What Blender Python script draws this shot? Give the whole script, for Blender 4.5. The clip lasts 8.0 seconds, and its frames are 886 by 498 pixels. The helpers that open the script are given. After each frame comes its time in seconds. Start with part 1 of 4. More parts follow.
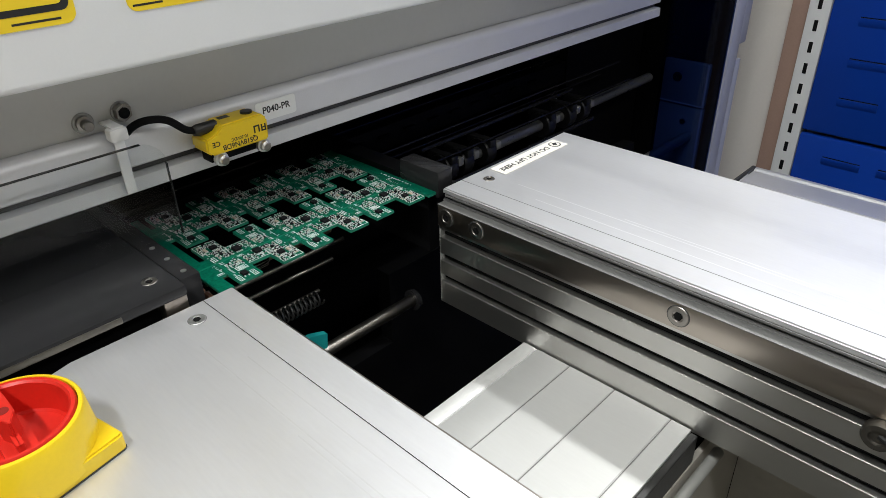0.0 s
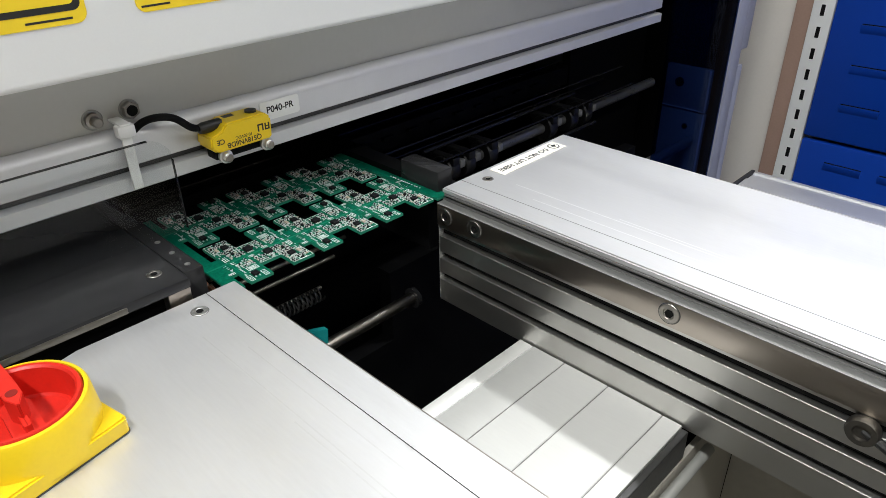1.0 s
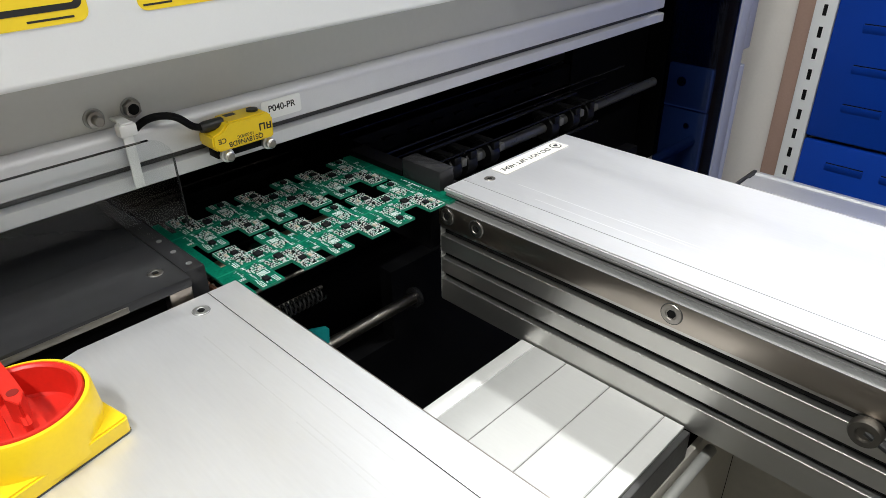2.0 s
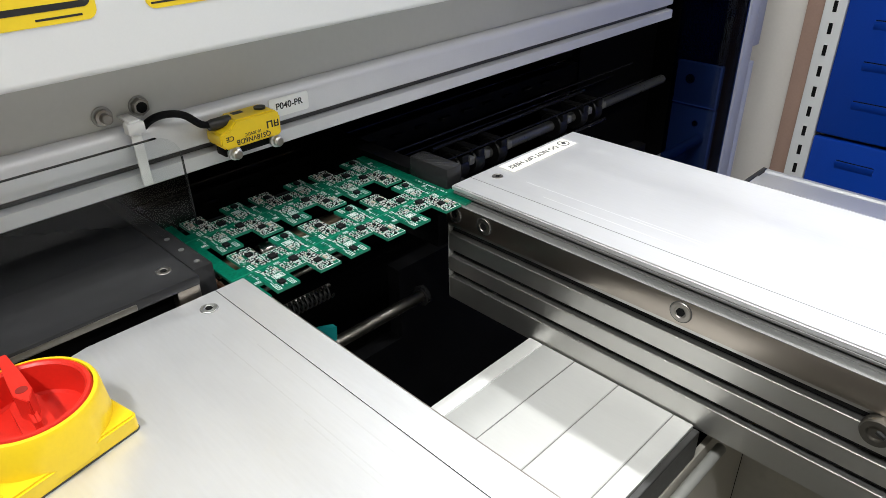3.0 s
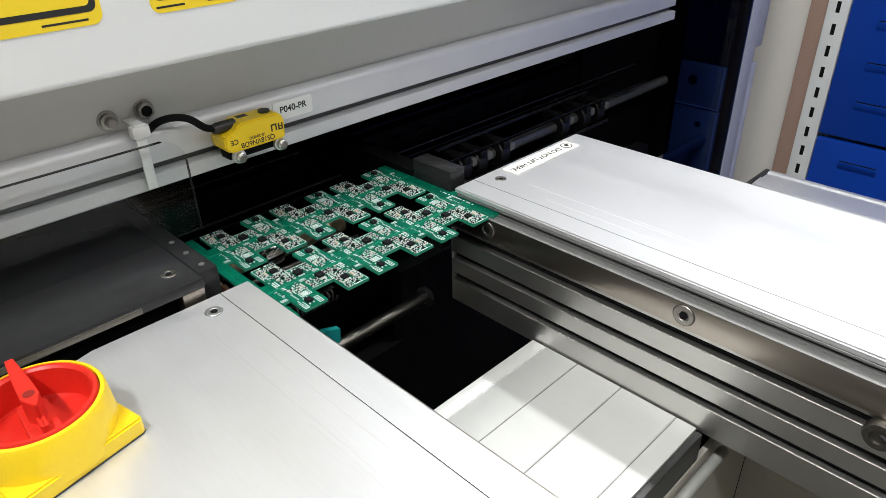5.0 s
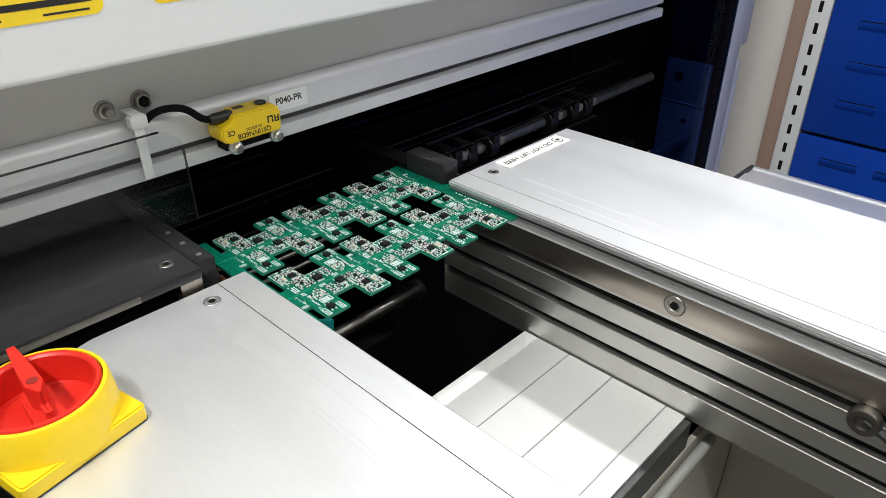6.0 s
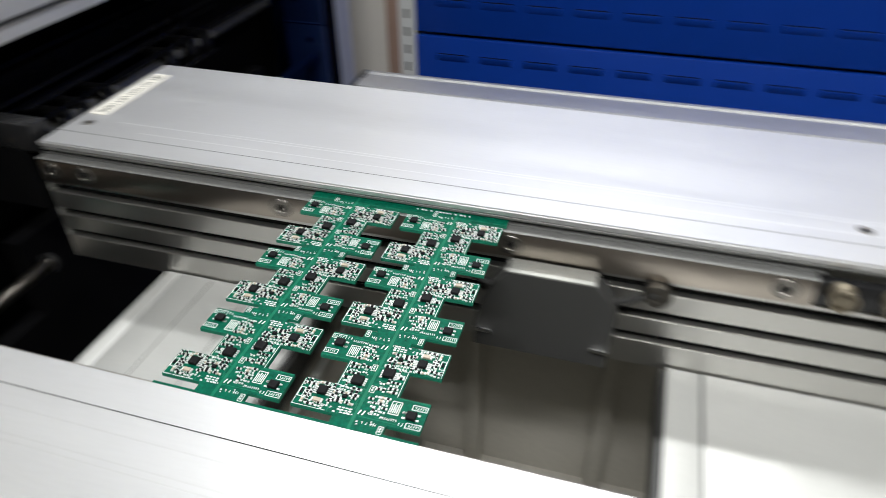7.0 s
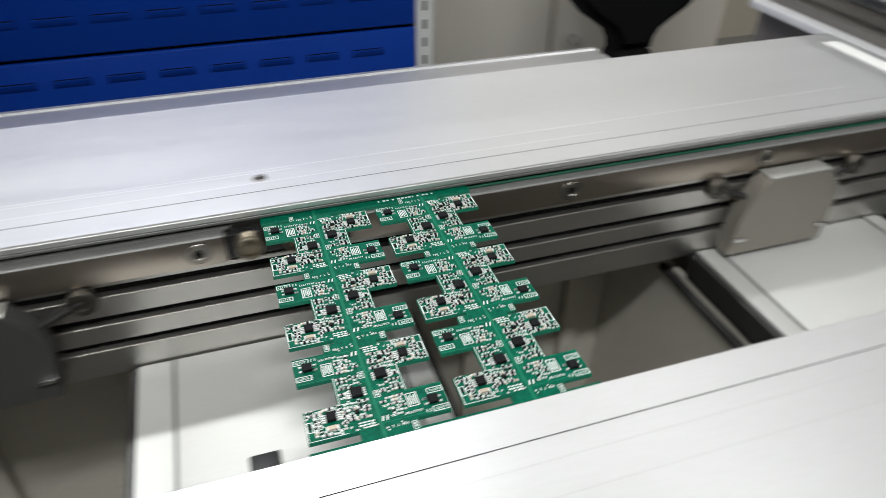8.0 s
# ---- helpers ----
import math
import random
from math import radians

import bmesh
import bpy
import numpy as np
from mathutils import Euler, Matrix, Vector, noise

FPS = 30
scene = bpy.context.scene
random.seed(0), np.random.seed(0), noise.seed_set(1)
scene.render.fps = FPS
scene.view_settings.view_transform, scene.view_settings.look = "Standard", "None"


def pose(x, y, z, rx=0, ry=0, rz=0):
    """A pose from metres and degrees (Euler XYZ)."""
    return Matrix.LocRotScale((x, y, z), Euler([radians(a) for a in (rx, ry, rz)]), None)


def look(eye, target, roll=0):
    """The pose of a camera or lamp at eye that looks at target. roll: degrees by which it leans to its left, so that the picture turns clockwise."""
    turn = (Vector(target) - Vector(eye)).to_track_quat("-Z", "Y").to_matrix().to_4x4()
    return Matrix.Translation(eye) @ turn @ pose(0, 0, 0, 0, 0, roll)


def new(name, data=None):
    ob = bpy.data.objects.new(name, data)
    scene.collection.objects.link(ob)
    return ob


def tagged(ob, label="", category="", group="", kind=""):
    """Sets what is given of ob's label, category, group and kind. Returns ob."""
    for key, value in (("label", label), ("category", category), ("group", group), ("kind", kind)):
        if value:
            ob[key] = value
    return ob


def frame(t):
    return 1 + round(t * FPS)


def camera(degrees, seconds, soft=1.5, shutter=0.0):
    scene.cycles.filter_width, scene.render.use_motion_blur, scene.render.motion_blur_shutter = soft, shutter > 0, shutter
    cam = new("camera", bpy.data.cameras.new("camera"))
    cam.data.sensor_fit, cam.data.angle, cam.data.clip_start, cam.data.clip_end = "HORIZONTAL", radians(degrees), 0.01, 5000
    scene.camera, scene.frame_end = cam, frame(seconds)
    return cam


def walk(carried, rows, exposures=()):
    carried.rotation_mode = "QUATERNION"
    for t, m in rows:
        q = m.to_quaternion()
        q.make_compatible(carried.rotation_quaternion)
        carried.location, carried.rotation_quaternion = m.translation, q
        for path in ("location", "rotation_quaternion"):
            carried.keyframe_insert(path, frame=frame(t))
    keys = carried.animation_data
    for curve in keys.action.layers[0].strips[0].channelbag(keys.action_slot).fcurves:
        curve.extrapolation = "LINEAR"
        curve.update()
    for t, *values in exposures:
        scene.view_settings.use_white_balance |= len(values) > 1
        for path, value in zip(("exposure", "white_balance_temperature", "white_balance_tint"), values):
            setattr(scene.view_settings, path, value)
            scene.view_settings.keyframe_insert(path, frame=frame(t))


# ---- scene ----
cam = camera(65.4, 8.0, soft=0.7, shutter=0.45)
PATH = [
    (0, (0.2575, -0.2651, 1.1235), (-0.3461, 0.3532, 0.6203), -1.32),
    (0.5, (0.2654, -0.2680, 1.1246), (-0.3445, 0.3493, 0.6275), -0.95),
    (1, (0.2670, -0.2684, 1.1244), (-0.3455, 0.3458, 0.6268), -1.05),
    (1.5, (0.2666, -0.2683, 1.1245), (-0.3444, 0.3461, 0.6255), -0.87),
    (3, (0.2654, -0.2680, 1.1234), (-0.3541, 0.3371, 0.6233), -1.32),
    (3.5, (0.2658, -0.2676, 1.1239), (-0.3564, 0.3314, 0.6198), -1.40),
    (4, (0.2657, -0.2673, 1.1230), (-0.3598, 0.3321, 0.6236), -1.57),
    (4.5, (0.2646, -0.2681, 1.1240), (-0.3598, 0.3321, 0.6241), -1.33),
    (5.8, (0.2652, -0.2689, 1.1273), (-0.3415, 0.3431, 0.6200), -0.95),
    (6, (0.2640, -0.2763, 1.1258), (-0.3379, 0.3413, 0.6195), -0.40),
    (6.3, (0.2666, -0.2747, 1.1259), (-0.3202, 0.3569, 0.6192), -1.01),
    (6.5, (0.2759, -0.2712, 1.1277), (-0.2279, 0.4123, 0.5995), -0.88),
    (6.6, (0.2892, -0.2653, 1.1269), (-0.1902, 0.4303, 0.5919), -1.92),
    (6.8, (0.3072, -0.2655, 1.1245), (-0.0564, 0.4789, 0.5646), -1.53),
    (7, (0.3258, -0.2736, 1.1282), (0.0864, 0.5006, 0.5422), -0.79),
    (7.2, (0.3464, -0.2788, 1.1274), (0.2292, 0.5167, 0.5329), 0.42),
    (7.5, (0.3777, -0.2791, 1.1232), (0.4044, 0.5223, 0.5257), 0.35),
    (7.7, (0.3961, -0.2783, 1.1212), (0.5152, 0.5167, 0.5264), 0.27),
    (8, (0.4239, -0.2767, 1.1224), (0.6846, 0.4863, 0.5309), 0.97),
]
EXPOSURES = [(0, -0.48), (0.5, -0.35), (1.0, -0.27), (3.5, -0.15), (6.1, -0.15), (6.6, -0.32), (7.0, -0.68), (7.5, -0.98), (8.0, -1.02)]
walk(cam, [(t, look(eye, target, roll)) for t, eye, target, roll in PATH], EXPOSURES)

# ---- world, lamps ----
world = bpy.data.worlds.new("room_air")
scene.world = world
world.use_nodes = True
world.node_tree.nodes["Background"].inputs[0].default_value = (0.75, 0.78, 0.8, 1)
world.node_tree.nodes["Background"].inputs[1].default_value = 0.25


def lamp(name, x, y, z, sx, sy, watts, colour=(0.97, 0.985, 0.975)):
    d = bpy.data.lights.new(name, "AREA")
    d.shape, d.size, d.size_y, d.energy, d.color = "RECTANGLE", sx, sy, watts, colour
    o = new(name, d)
    o.matrix_world = pose(x, y, z)
    return o


# x, y, z, length along x, length along y, watts
# first fits the plates' shadow edge; the other two are unseen, added as fill
TUBES = [(0.03, 1.03, 2.52, 1.25, 0.10, 57), (0.06, -0.95, 2.52, 1.60, 0.10, 68), (1.55, 0.1, 2.52, 0.10, 2.6, 17)]
for tx, ty, tz, sx, sy, e in TUBES:
    lamp("tube_lamp", tx, ty, tz - 0.03, sx, sy, e)

# ---- materials ----
def mat(name, colour, rough=0.5, metal=0.0, vary=0.1, scale=40.0, stretch=(1, 1, 1), bump=0.0, fine=400.0, spec=0.5, rvary=0.08):
    m = bpy.data.materials.new(name)
    m.use_nodes = True
    nt = m.node_tree
    b = nt.nodes["Principled BSDF"]
    b.inputs["Metallic"].default_value = metal
    b.inputs["Specular IOR Level"].default_value = spec
    tc = nt.nodes.new("ShaderNodeTexCoord")
    mp = nt.nodes.new("ShaderNodeMapping")
    mp.inputs["Scale"].default_value = stretch
    nt.links.new(tc.outputs["Object"], mp.inputs["Vector"])
    n1 = nt.nodes.new("ShaderNodeTexNoise")
    n1.inputs["Scale"].default_value, n1.inputs["Detail"].default_value = scale, 4
    n2 = nt.nodes.new("ShaderNodeTexNoise")
    n2.inputs["Scale"].default_value, n2.inputs["Detail"].default_value = fine, 3
    for n in (n1, n2):
        nt.links.new(mp.outputs[0], n.inputs["Vector"])
    mx = nt.nodes.new("ShaderNodeMath")
    mx.operation = "MULTIPLY_ADD"
    mx.inputs[1].default_value, mx.inputs[2].default_value = 0.5, 0.25
    nt.links.new(n1.outputs[0], mx.inputs[0])
    ad = nt.nodes.new("ShaderNodeMath")
    ad.operation = "MULTIPLY_ADD"
    ad.inputs[1].default_value = 0.5
    nt.links.new(n2.outputs[0], ad.inputs[0])
    nt.links.new(mx.outputs[0], ad.inputs[2])
    rm = nt.nodes.new("ShaderNodeMapRange")
    rm.inputs[1].default_value, rm.inputs[2].default_value = 0.45, 1.05
    rm.inputs[3].default_value, rm.inputs[4].default_value = 1 - vary, 1 + vary
    nt.links.new(ad.outputs[0], rm.inputs[0])
    mc = nt.nodes.new("ShaderNodeVectorMath")
    mc.operation = "SCALE"
    mc.inputs[0].default_value = colour
    nt.links.new(rm.outputs[0], mc.inputs["Scale"])
    nt.links.new(mc.outputs[0], b.inputs["Base Color"])
    rr = nt.nodes.new("ShaderNodeMapRange")
    rr.inputs[1].default_value, rr.inputs[2].default_value = 0.45, 1.05
    rr.inputs[3].default_value, rr.inputs[4].default_value = max(rough - rvary, 0.02), min(rough + rvary, 1)
    nt.links.new(ad.outputs[0], rr.inputs[0])
    nt.links.new(rr.outputs[0], b.inputs["Roughness"])
    if bump:
        bp = nt.nodes.new("ShaderNodeBump")
        bp.inputs["Strength"].default_value, bp.inputs["Distance"].default_value = bump, 0.0004
        nt.links.new(n2.outputs[0], bp.inputs["Height"])
        nt.links.new(bp.outputs[0], b.inputs["Normal"])
    return m


def glass(name, colour, alpha_mix, rough=0.03):
    """A clear sheet: tinted see-through with a reflecting face."""
    m = bpy.data.materials.new(name)
    m.use_nodes = True
    nt = m.node_tree
    nt.nodes.remove(nt.nodes["Principled BSDF"])
    tr = nt.nodes.new("ShaderNodeBsdfTransparent")
    tr.inputs[0].default_value = (*colour, 1)
    gl = nt.nodes.new("ShaderNodeBsdfGlossy")
    gl.inputs["Roughness"].default_value = rough
    lw = nt.nodes.new("ShaderNodeLayerWeight")
    lw.inputs["Blend"].default_value = 0.5
    pw = nt.nodes.new("ShaderNodeMath")
    pw.operation = "POWER"
    pw.inputs[1].default_value = 4.0
    nt.links.new(lw.outputs["Facing"], pw.inputs[0])
    fr = nt.nodes.new("ShaderNodeMath")
    fr.operation = "MULTIPLY_ADD"
    fr.inputs[1].default_value, fr.inputs[2].default_value = alpha_mix * 15, alpha_mix
    nt.links.new(pw.outputs[0], fr.inputs[0])
    mx = nt.nodes.new("ShaderNodeMixShader")
    nt.links.new(fr.outputs[0], mx.inputs[0])
    nt.links.new(tr.outputs[0], mx.inputs[1])
    nt.links.new(gl.outputs[0], mx.inputs[2])
    nt.links.new(mx.outputs[0], nt.nodes["Material Output"].inputs[0])
    return m


ALU = mat("anodised_aluminium", (0.70, 0.70, 0.71), 0.45, 0.35, 0.05, 6, (1, 12, 12), 0.05, 90)
ALU_TOP = mat("satin_aluminium_cover", (0.70, 0.70, 0.71), 0.40, 0.7, 0.05, 5, (1.2, 9, 9), 0.04, 80)
ALU_FACE = mat("extruded_aluminium", (0.60, 0.59, 0.565), 0.38, 1.0, 0.03, 3, (0.6, 6, 6), 0.0, 40, rvary=0.02)
STEEL = mat("ground_steel", (0.46, 0.41, 0.36), 0.32, 1.0, 0.06, 10, (1, 2, 2), 0.0, 25, rvary=0.02)
CHROME = mat("chromed_steel", (0.7, 0.7, 0.7), 0.15, 1.0, 0.05, 30)
BOLT = mat("zinc_plated_bolt", (0.32, 0.30, 0.275), 0.36, 1.0, 0.12, 300)
DARKSTEEL = mat("dark_oiled_steel", (0.020, 0.020, 0.021), 0.10, 0.0, 0.10, 9, (1, 1, 1), 0.01, 120, spec=0.22)
# black parts, and cavity walls where near-zero black stands in for shade
BLACK = mat("black_and_cavity_shade", (0.004, 0.004, 0.0045), 0.6, 0.0, 0.4, 30, spec=0.12)
RUBBER = mat("black_plastic", (0.018, 0.018, 0.018), 0.4, 0.0, 0.2, 60)
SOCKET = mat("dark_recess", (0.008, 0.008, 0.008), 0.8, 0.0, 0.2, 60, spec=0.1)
WHITE = mat("white_powder_coat", (0.80, 0.81, 0.80), 0.38, 0.0, 0.02, 30, bump=0.04, fine=900)
GREY = mat("grey_sheet_steel", (0.33, 0.33, 0.31), 0.45, 0.3, 0.08, 10, bump=0.03, fine=300)
LGREY = mat("light_grey_enamel", (0.83, 0.79, 0.73), 0.5, 0.0, 0.04, 8, bump=0.03, fine=300)
LILAC = mat("bluish_grey_enamel", (0.42, 0.44, 0.55), 0.45, 0.0, 0.05, 12)
BEIGE = mat("beige_wall_paint", (0.72, 0.67, 0.59), 0.7, 0.0, 0.05, 6, bump=0.05, fine=200)
TAN = mat("pinkish_brown_shade", (0.42, 0.28, 0.22), 0.5, 0.0, 0.1, 10)
BLUE = mat("blue_enamelled_steel", (0.004, 0.050, 0.38), 0.35, 0.0, 0.08, 9, bump=0.04, fine=500)
YELLOW = mat("yellow_plastic", (0.76, 0.53, 0.01), 0.35, 0.0, 0.05, 60, bump=0.05, fine=700)
YPRINT = mat("yellow_label_film", (0.86, 0.62, 0.02), 0.4, 0.0, 0.04, 60)
RED = mat("red_plastic", (0.60, 0.020, 0.011), 0.38, 0.0, 0.10, 50, bump=0.05, fine=700)
PAPER = mat("white_label_film", (0.88, 0.88, 0.86), 0.45, 0.0, 0.03, 60)
CREAM = mat("cream_label_film", (0.88, 0.85, 0.77), 0.45, 0.0, 0.04, 60)
INK = mat("black_print", (0.015, 0.015, 0.015), 0.5, 0.0, 0.1, 60)
NYLON = mat("natural_nylon", (0.84, 0.84, 0.82), 0.4, 0.0, 0.04, 80)
BELT = mat("green_belt", (0.004, 0.09, 0.05), 0.5, 0.0, 0.1, 60)
TEAL = mat("teal_enamel", (0.01, 0.30, 0.30), 0.45, 0.0, 0.08, 50)
BRASS = mat("worn_bronze", (0.40, 0.32, 0.22), 0.4, 0.7, 0.25, 60)
FLOOR = mat("grey_vinyl_floor", (0.30, 0.30, 0.29), 0.4, 0.0, 0.1, 8)
MASK = mat("green_solder_mask", (0.0005, 0.098, 0.056), 0.5, 0.0, 0.6, 420, (1, 1, 1), 0.06, 900, spec=0.08)
TRACE = mat("green_masked_copper", (0.004, 0.148, 0.082), 0.45, 0.0, 0.2, 420, spec=0.15)
CORE = mat("glass_fibre_edge", (0.01, 0.20, 0.12), 0.6, 0.0, 0.1, 200)
SILK = mat("white_component_print", (0.82, 0.84, 0.82), 0.5, 0.0, 0.05, 300)
TIN = mat("tinned_solder", (0.64, 0.65, 0.635), 0.40, 0.3, 0.1, 300)
CERAMIC = mat("tan_ceramic", (0.48, 0.40, 0.31), 0.45, 0.0, 0.15, 300)
CHIP = mat("black_epoxy_package", (0.009, 0.009, 0.010), 0.55, 0.0, 0.2, 300, spec=0.1)
CLEAR = glass("clear_acrylic", (0.96, 0.97, 0.97), 0.012)
CLEAREDGE = mat("acrylic_edge", (0.012, 0.013, 0.014), 0.2, 0.0, 0.1, 60)
BLUEGLASS = glass("blue_tinted_acrylic", (0.20, 0.30, 0.58), 0.004, 0.05)
SLAB = mat("dull_anodised_plate", (0.54, 0.54, 0.525), 0.45, 0.3, 0.05, 6, (1, 8, 8), 0.02, 90)
TRAY = mat("pale_beige_sheet", (0.50, 0.475, 0.42), 0.4, 0.0, 0.12, 14, bump=0.03, fine=200)
DKPLATE = mat("dark_grey_and_shade", (0.07, 0.07, 0.068), 0.5, 0.2, 0.1, 20)
SHAFT = mat("dull_grey_shaft", (0.15, 0.15, 0.145), 0.3, 0.3, 0.12, 40)
DARKRED = mat("dark_red_recess", (0.22, 0.012, 0.008), 0.5, 0.0, 0.1, 60)
RUBGREY = mat("greyish_rub_mark", (0.665, 0.665, 0.67), 0.45, 0.7, 0.08, 5)
RECESS = mat("mid_grey_enamel", (0.52, 0.52, 0.49), 0.5, 0.0, 0.04, 8, bump=0.03, fine=300)
ALU_LINE = mat("rubbed_and_glint_aluminium", (0.80, 0.80, 0.81), 0.42, 0.5, 0.08, 5, (1.2, 9, 9))
LIP = mat("dull_cover_edge", (0.19, 0.19, 0.185), 0.5, 0.4, 0.08, 20)
RUST = mat("rusty_chain_steel", (0.10, 0.045, 0.025), 0.45, 0.6, 0.4, 200)
WHEEL = mat("tarnished_steel", (0.13, 0.12, 0.105), 0.4, 0.9, 0.2, 100)
BRIGHT = mat("stainless_screw", (0.62, 0.62, 0.60), 0.32, 0.9, 0.1, 200)
FABRIC = mat("black_chair_fabric", (0.006, 0.006, 0.007), 0.85, 0.0, 0.3, 120, spec=0.15)
GLOW = bpy.data.materials.new("fluorescent_tube")
GLOW.use_nodes = True
GLOW.node_tree.nodes["Principled BSDF"].inputs["Emission Color"].default_value = (0.97, 0.985, 0.975, 1)
GLOW.node_tree.nodes["Principled BSDF"].inputs["Emission Strength"].default_value = 6.0

# ---- building helpers ----
def box(bm, x0, x1, y0, y1, z0, z1, bev=0.0, seg=2, m=None):
    r = bmesh.ops.create_cube(bm, size=1.0)
    vs = r["verts"]
    for v in vs:
        v.co = Vector((x0 + (v.co.x + 0.5) * (x1 - x0), y0 + (v.co.y + 0.5) * (y1 - y0), z0 + (v.co.z + 0.5) * (z1 - z0)))
    es = list({e for v in vs for e in v.link_edges})
    if bev:
        out = bmesh.ops.bevel(bm, geom=es, offset=bev, segments=seg, affect="EDGES", profile=0.5)
        vs = list({v for f in out["faces"] for v in f.verts} | {v for v in vs if v.is_valid})
    if m is not None:
        bmesh.ops.transform(bm, matrix=m, verts=vs)
    return bm


def rod(bm, p0, p1, r, n=24, r2=None):
    p0, p1 = Vector(p0), Vector(p1)
    d = p1 - p0
    m = Matrix.Translation((p0 + p1) / 2) @ d.to_track_quat("Z", "Y").to_matrix().to_4x4()
    bmesh.ops.create_cone(bm, cap_ends=True, segments=n, radius1=r, radius2=r if r2 is None else r2, depth=d.length, matrix=m)
    return bm


def prism(bm, pts, axis, a, b):
    """A closed outline pushed along an axis from a to b."""
    def at(p, q, s):
        return {"x": (s, p, q), "y": (p, s, q), "z": (p, q, s)}[axis]
    lo = [bm.verts.new(at(p, q, a)) for p, q in pts]
    hi = [bm.verts.new(at(p, q, b)) for p, q in pts]
    n = len(pts)
    for i in range(n):
        bm.faces.new((lo[i], lo[(i + 1) % n], hi[(i + 1) % n], hi[i]))
    bm.faces.new(lo)
    bm.faces.new(hi)
    bmesh.ops.recalc_face_normals(bm, faces=bm.faces)
    return bm


def rounded(x0, x1, y0, y1, r, n=5):
    pts = []
    for cx, cy, a0 in ((x1 - r, y1 - r, 0), (x0 + r, y1 - r, 90), (x0 + r, y0 + r, 180), (x1 - r, y0 + r, 270)):
        for i in range(n + 1):
            a = radians(a0 + 90 * i / n)
            pts.append((cx + r * math.cos(a), cy + r * math.sin(a)))
    return pts


def lathe(bm, prof, n=40, m=None):
    rings = [[bm.verts.new((r * math.cos(2 * math.pi * i / n), r * math.sin(2 * math.pi * i / n), z)) for i in range(n)] for r, z in prof]
    for a, b in zip(rings, rings[1:]):
        for i in range(n):
            bm.faces.new((a[i], a[(i + 1) % n], b[(i + 1) % n], b[i]))
    bm.faces.new(rings[0][::-1])
    bm.faces.new(rings[-1])
    if m is not None:
        bmesh.ops.transform(bm, matrix=m, verts=[v for r in rings for v in r])
    return bm


def mesh_of(name, bm, material, smooth=True):
    me = bpy.data.meshes.new(name)
    bm.to_mesh(me)
    bm.free()
    me.materials.append(material)
    if smooth:
        me.polygons.foreach_set("use_smooth", [True] * len(me.polygons))
        me.set_sharp_from_angle(angle=radians(32))
    return me


def part(name, bm, material, parent, label=""):
    ob = new(name, mesh_of(name, bm, material))
    ob.parent = parent
    return tagged(ob, label)


def solid(name, bm, material, label, category, kind="", group=""):
    return tagged(new(name, mesh_of(name, bm, material)), label, category, group, kind)


def thing(name, at, label, category, group="", kind=""):
    e = new(name)
    e.empty_display_size = 0.02
    e.matrix_world = pose(*at)
    return tagged(e, label, category, group, kind)


def B():
    return bmesh.new()


def words(name, text, size, material, m, parent):
    """Raised print from the built-in font."""
    c = bpy.data.curves.new(name, "FONT")
    c.body, c.size, c.extrude, c.offset, c.align_x, c.align_y = text, size, 0.00004, size * 0.018, "CENTER", "CENTER"
    o = bpy.data.objects.new(name, c)
    me = bpy.data.meshes.new_from_object(o)
    bpy.data.objects.remove(o)
    me.materials.append(material)
    ob = new(name, me)
    ob.parent, ob.matrix_basis = parent, m
    return ob


def frame_of(o, xdir, up):
    """A pose at o whose x runs along xdir and whose y runs along up."""
    x, y = Vector(xdir).normalized(), Vector(up).normalized()
    z = x.cross(y)
    return Matrix(((x[0], y[0], z[0], o[0]), (x[1], y[1], z[1], o[1]), (x[2], y[2], z[2], o[2]), (0, 0, 0, 1)))


def screw_meshes(r, metal):
    h, s = B(), B()
    lathe(h, [(r, 0), (r, r * 0.08), (r * 0.95, r * 0.13), (r * 0.56, r * 0.15), (r * 0.52, r * 0.10), (r * 0.45, r * 0.08)], 28)
    lathe(s, [(r * 0.44, 0), (r * 0.44, r * 0.12)], 6)
    g = B()
    lathe(g, [(r * 1.09, 0), (r * 1.09, r * 0.05), (r * 0.98, r * 0.06)], 28)
    return mesh_of("screw_head", h, metal), mesh_of("hex_socket", s, SOCKET), mesh_of("countersink", g, DKPLATE)


SCREW = {0.0038: screw_meshes(0.0038, BRIGHT), 0.0035: screw_meshes(0.0035, BOLT), 0.0050: screw_meshes(0.0052, BOLT)}


def screw(parent, at, normal, r, name="screw"):
    n = Vector(normal)
    m = Matrix.Translation(at) @ n.to_track_quat("Z", "Y").to_matrix().to_4x4()
    ob = new(name, SCREW[r][0])
    ob.parent, ob.matrix_basis = parent, m
    so = new("socket", SCREW[r][1])
    so.parent = ob
    so.matrix_basis = pose(0, 0, r * 0.02)
    cs = new("countersink", SCREW[r][2])
    cs.parent = ob
    return ob

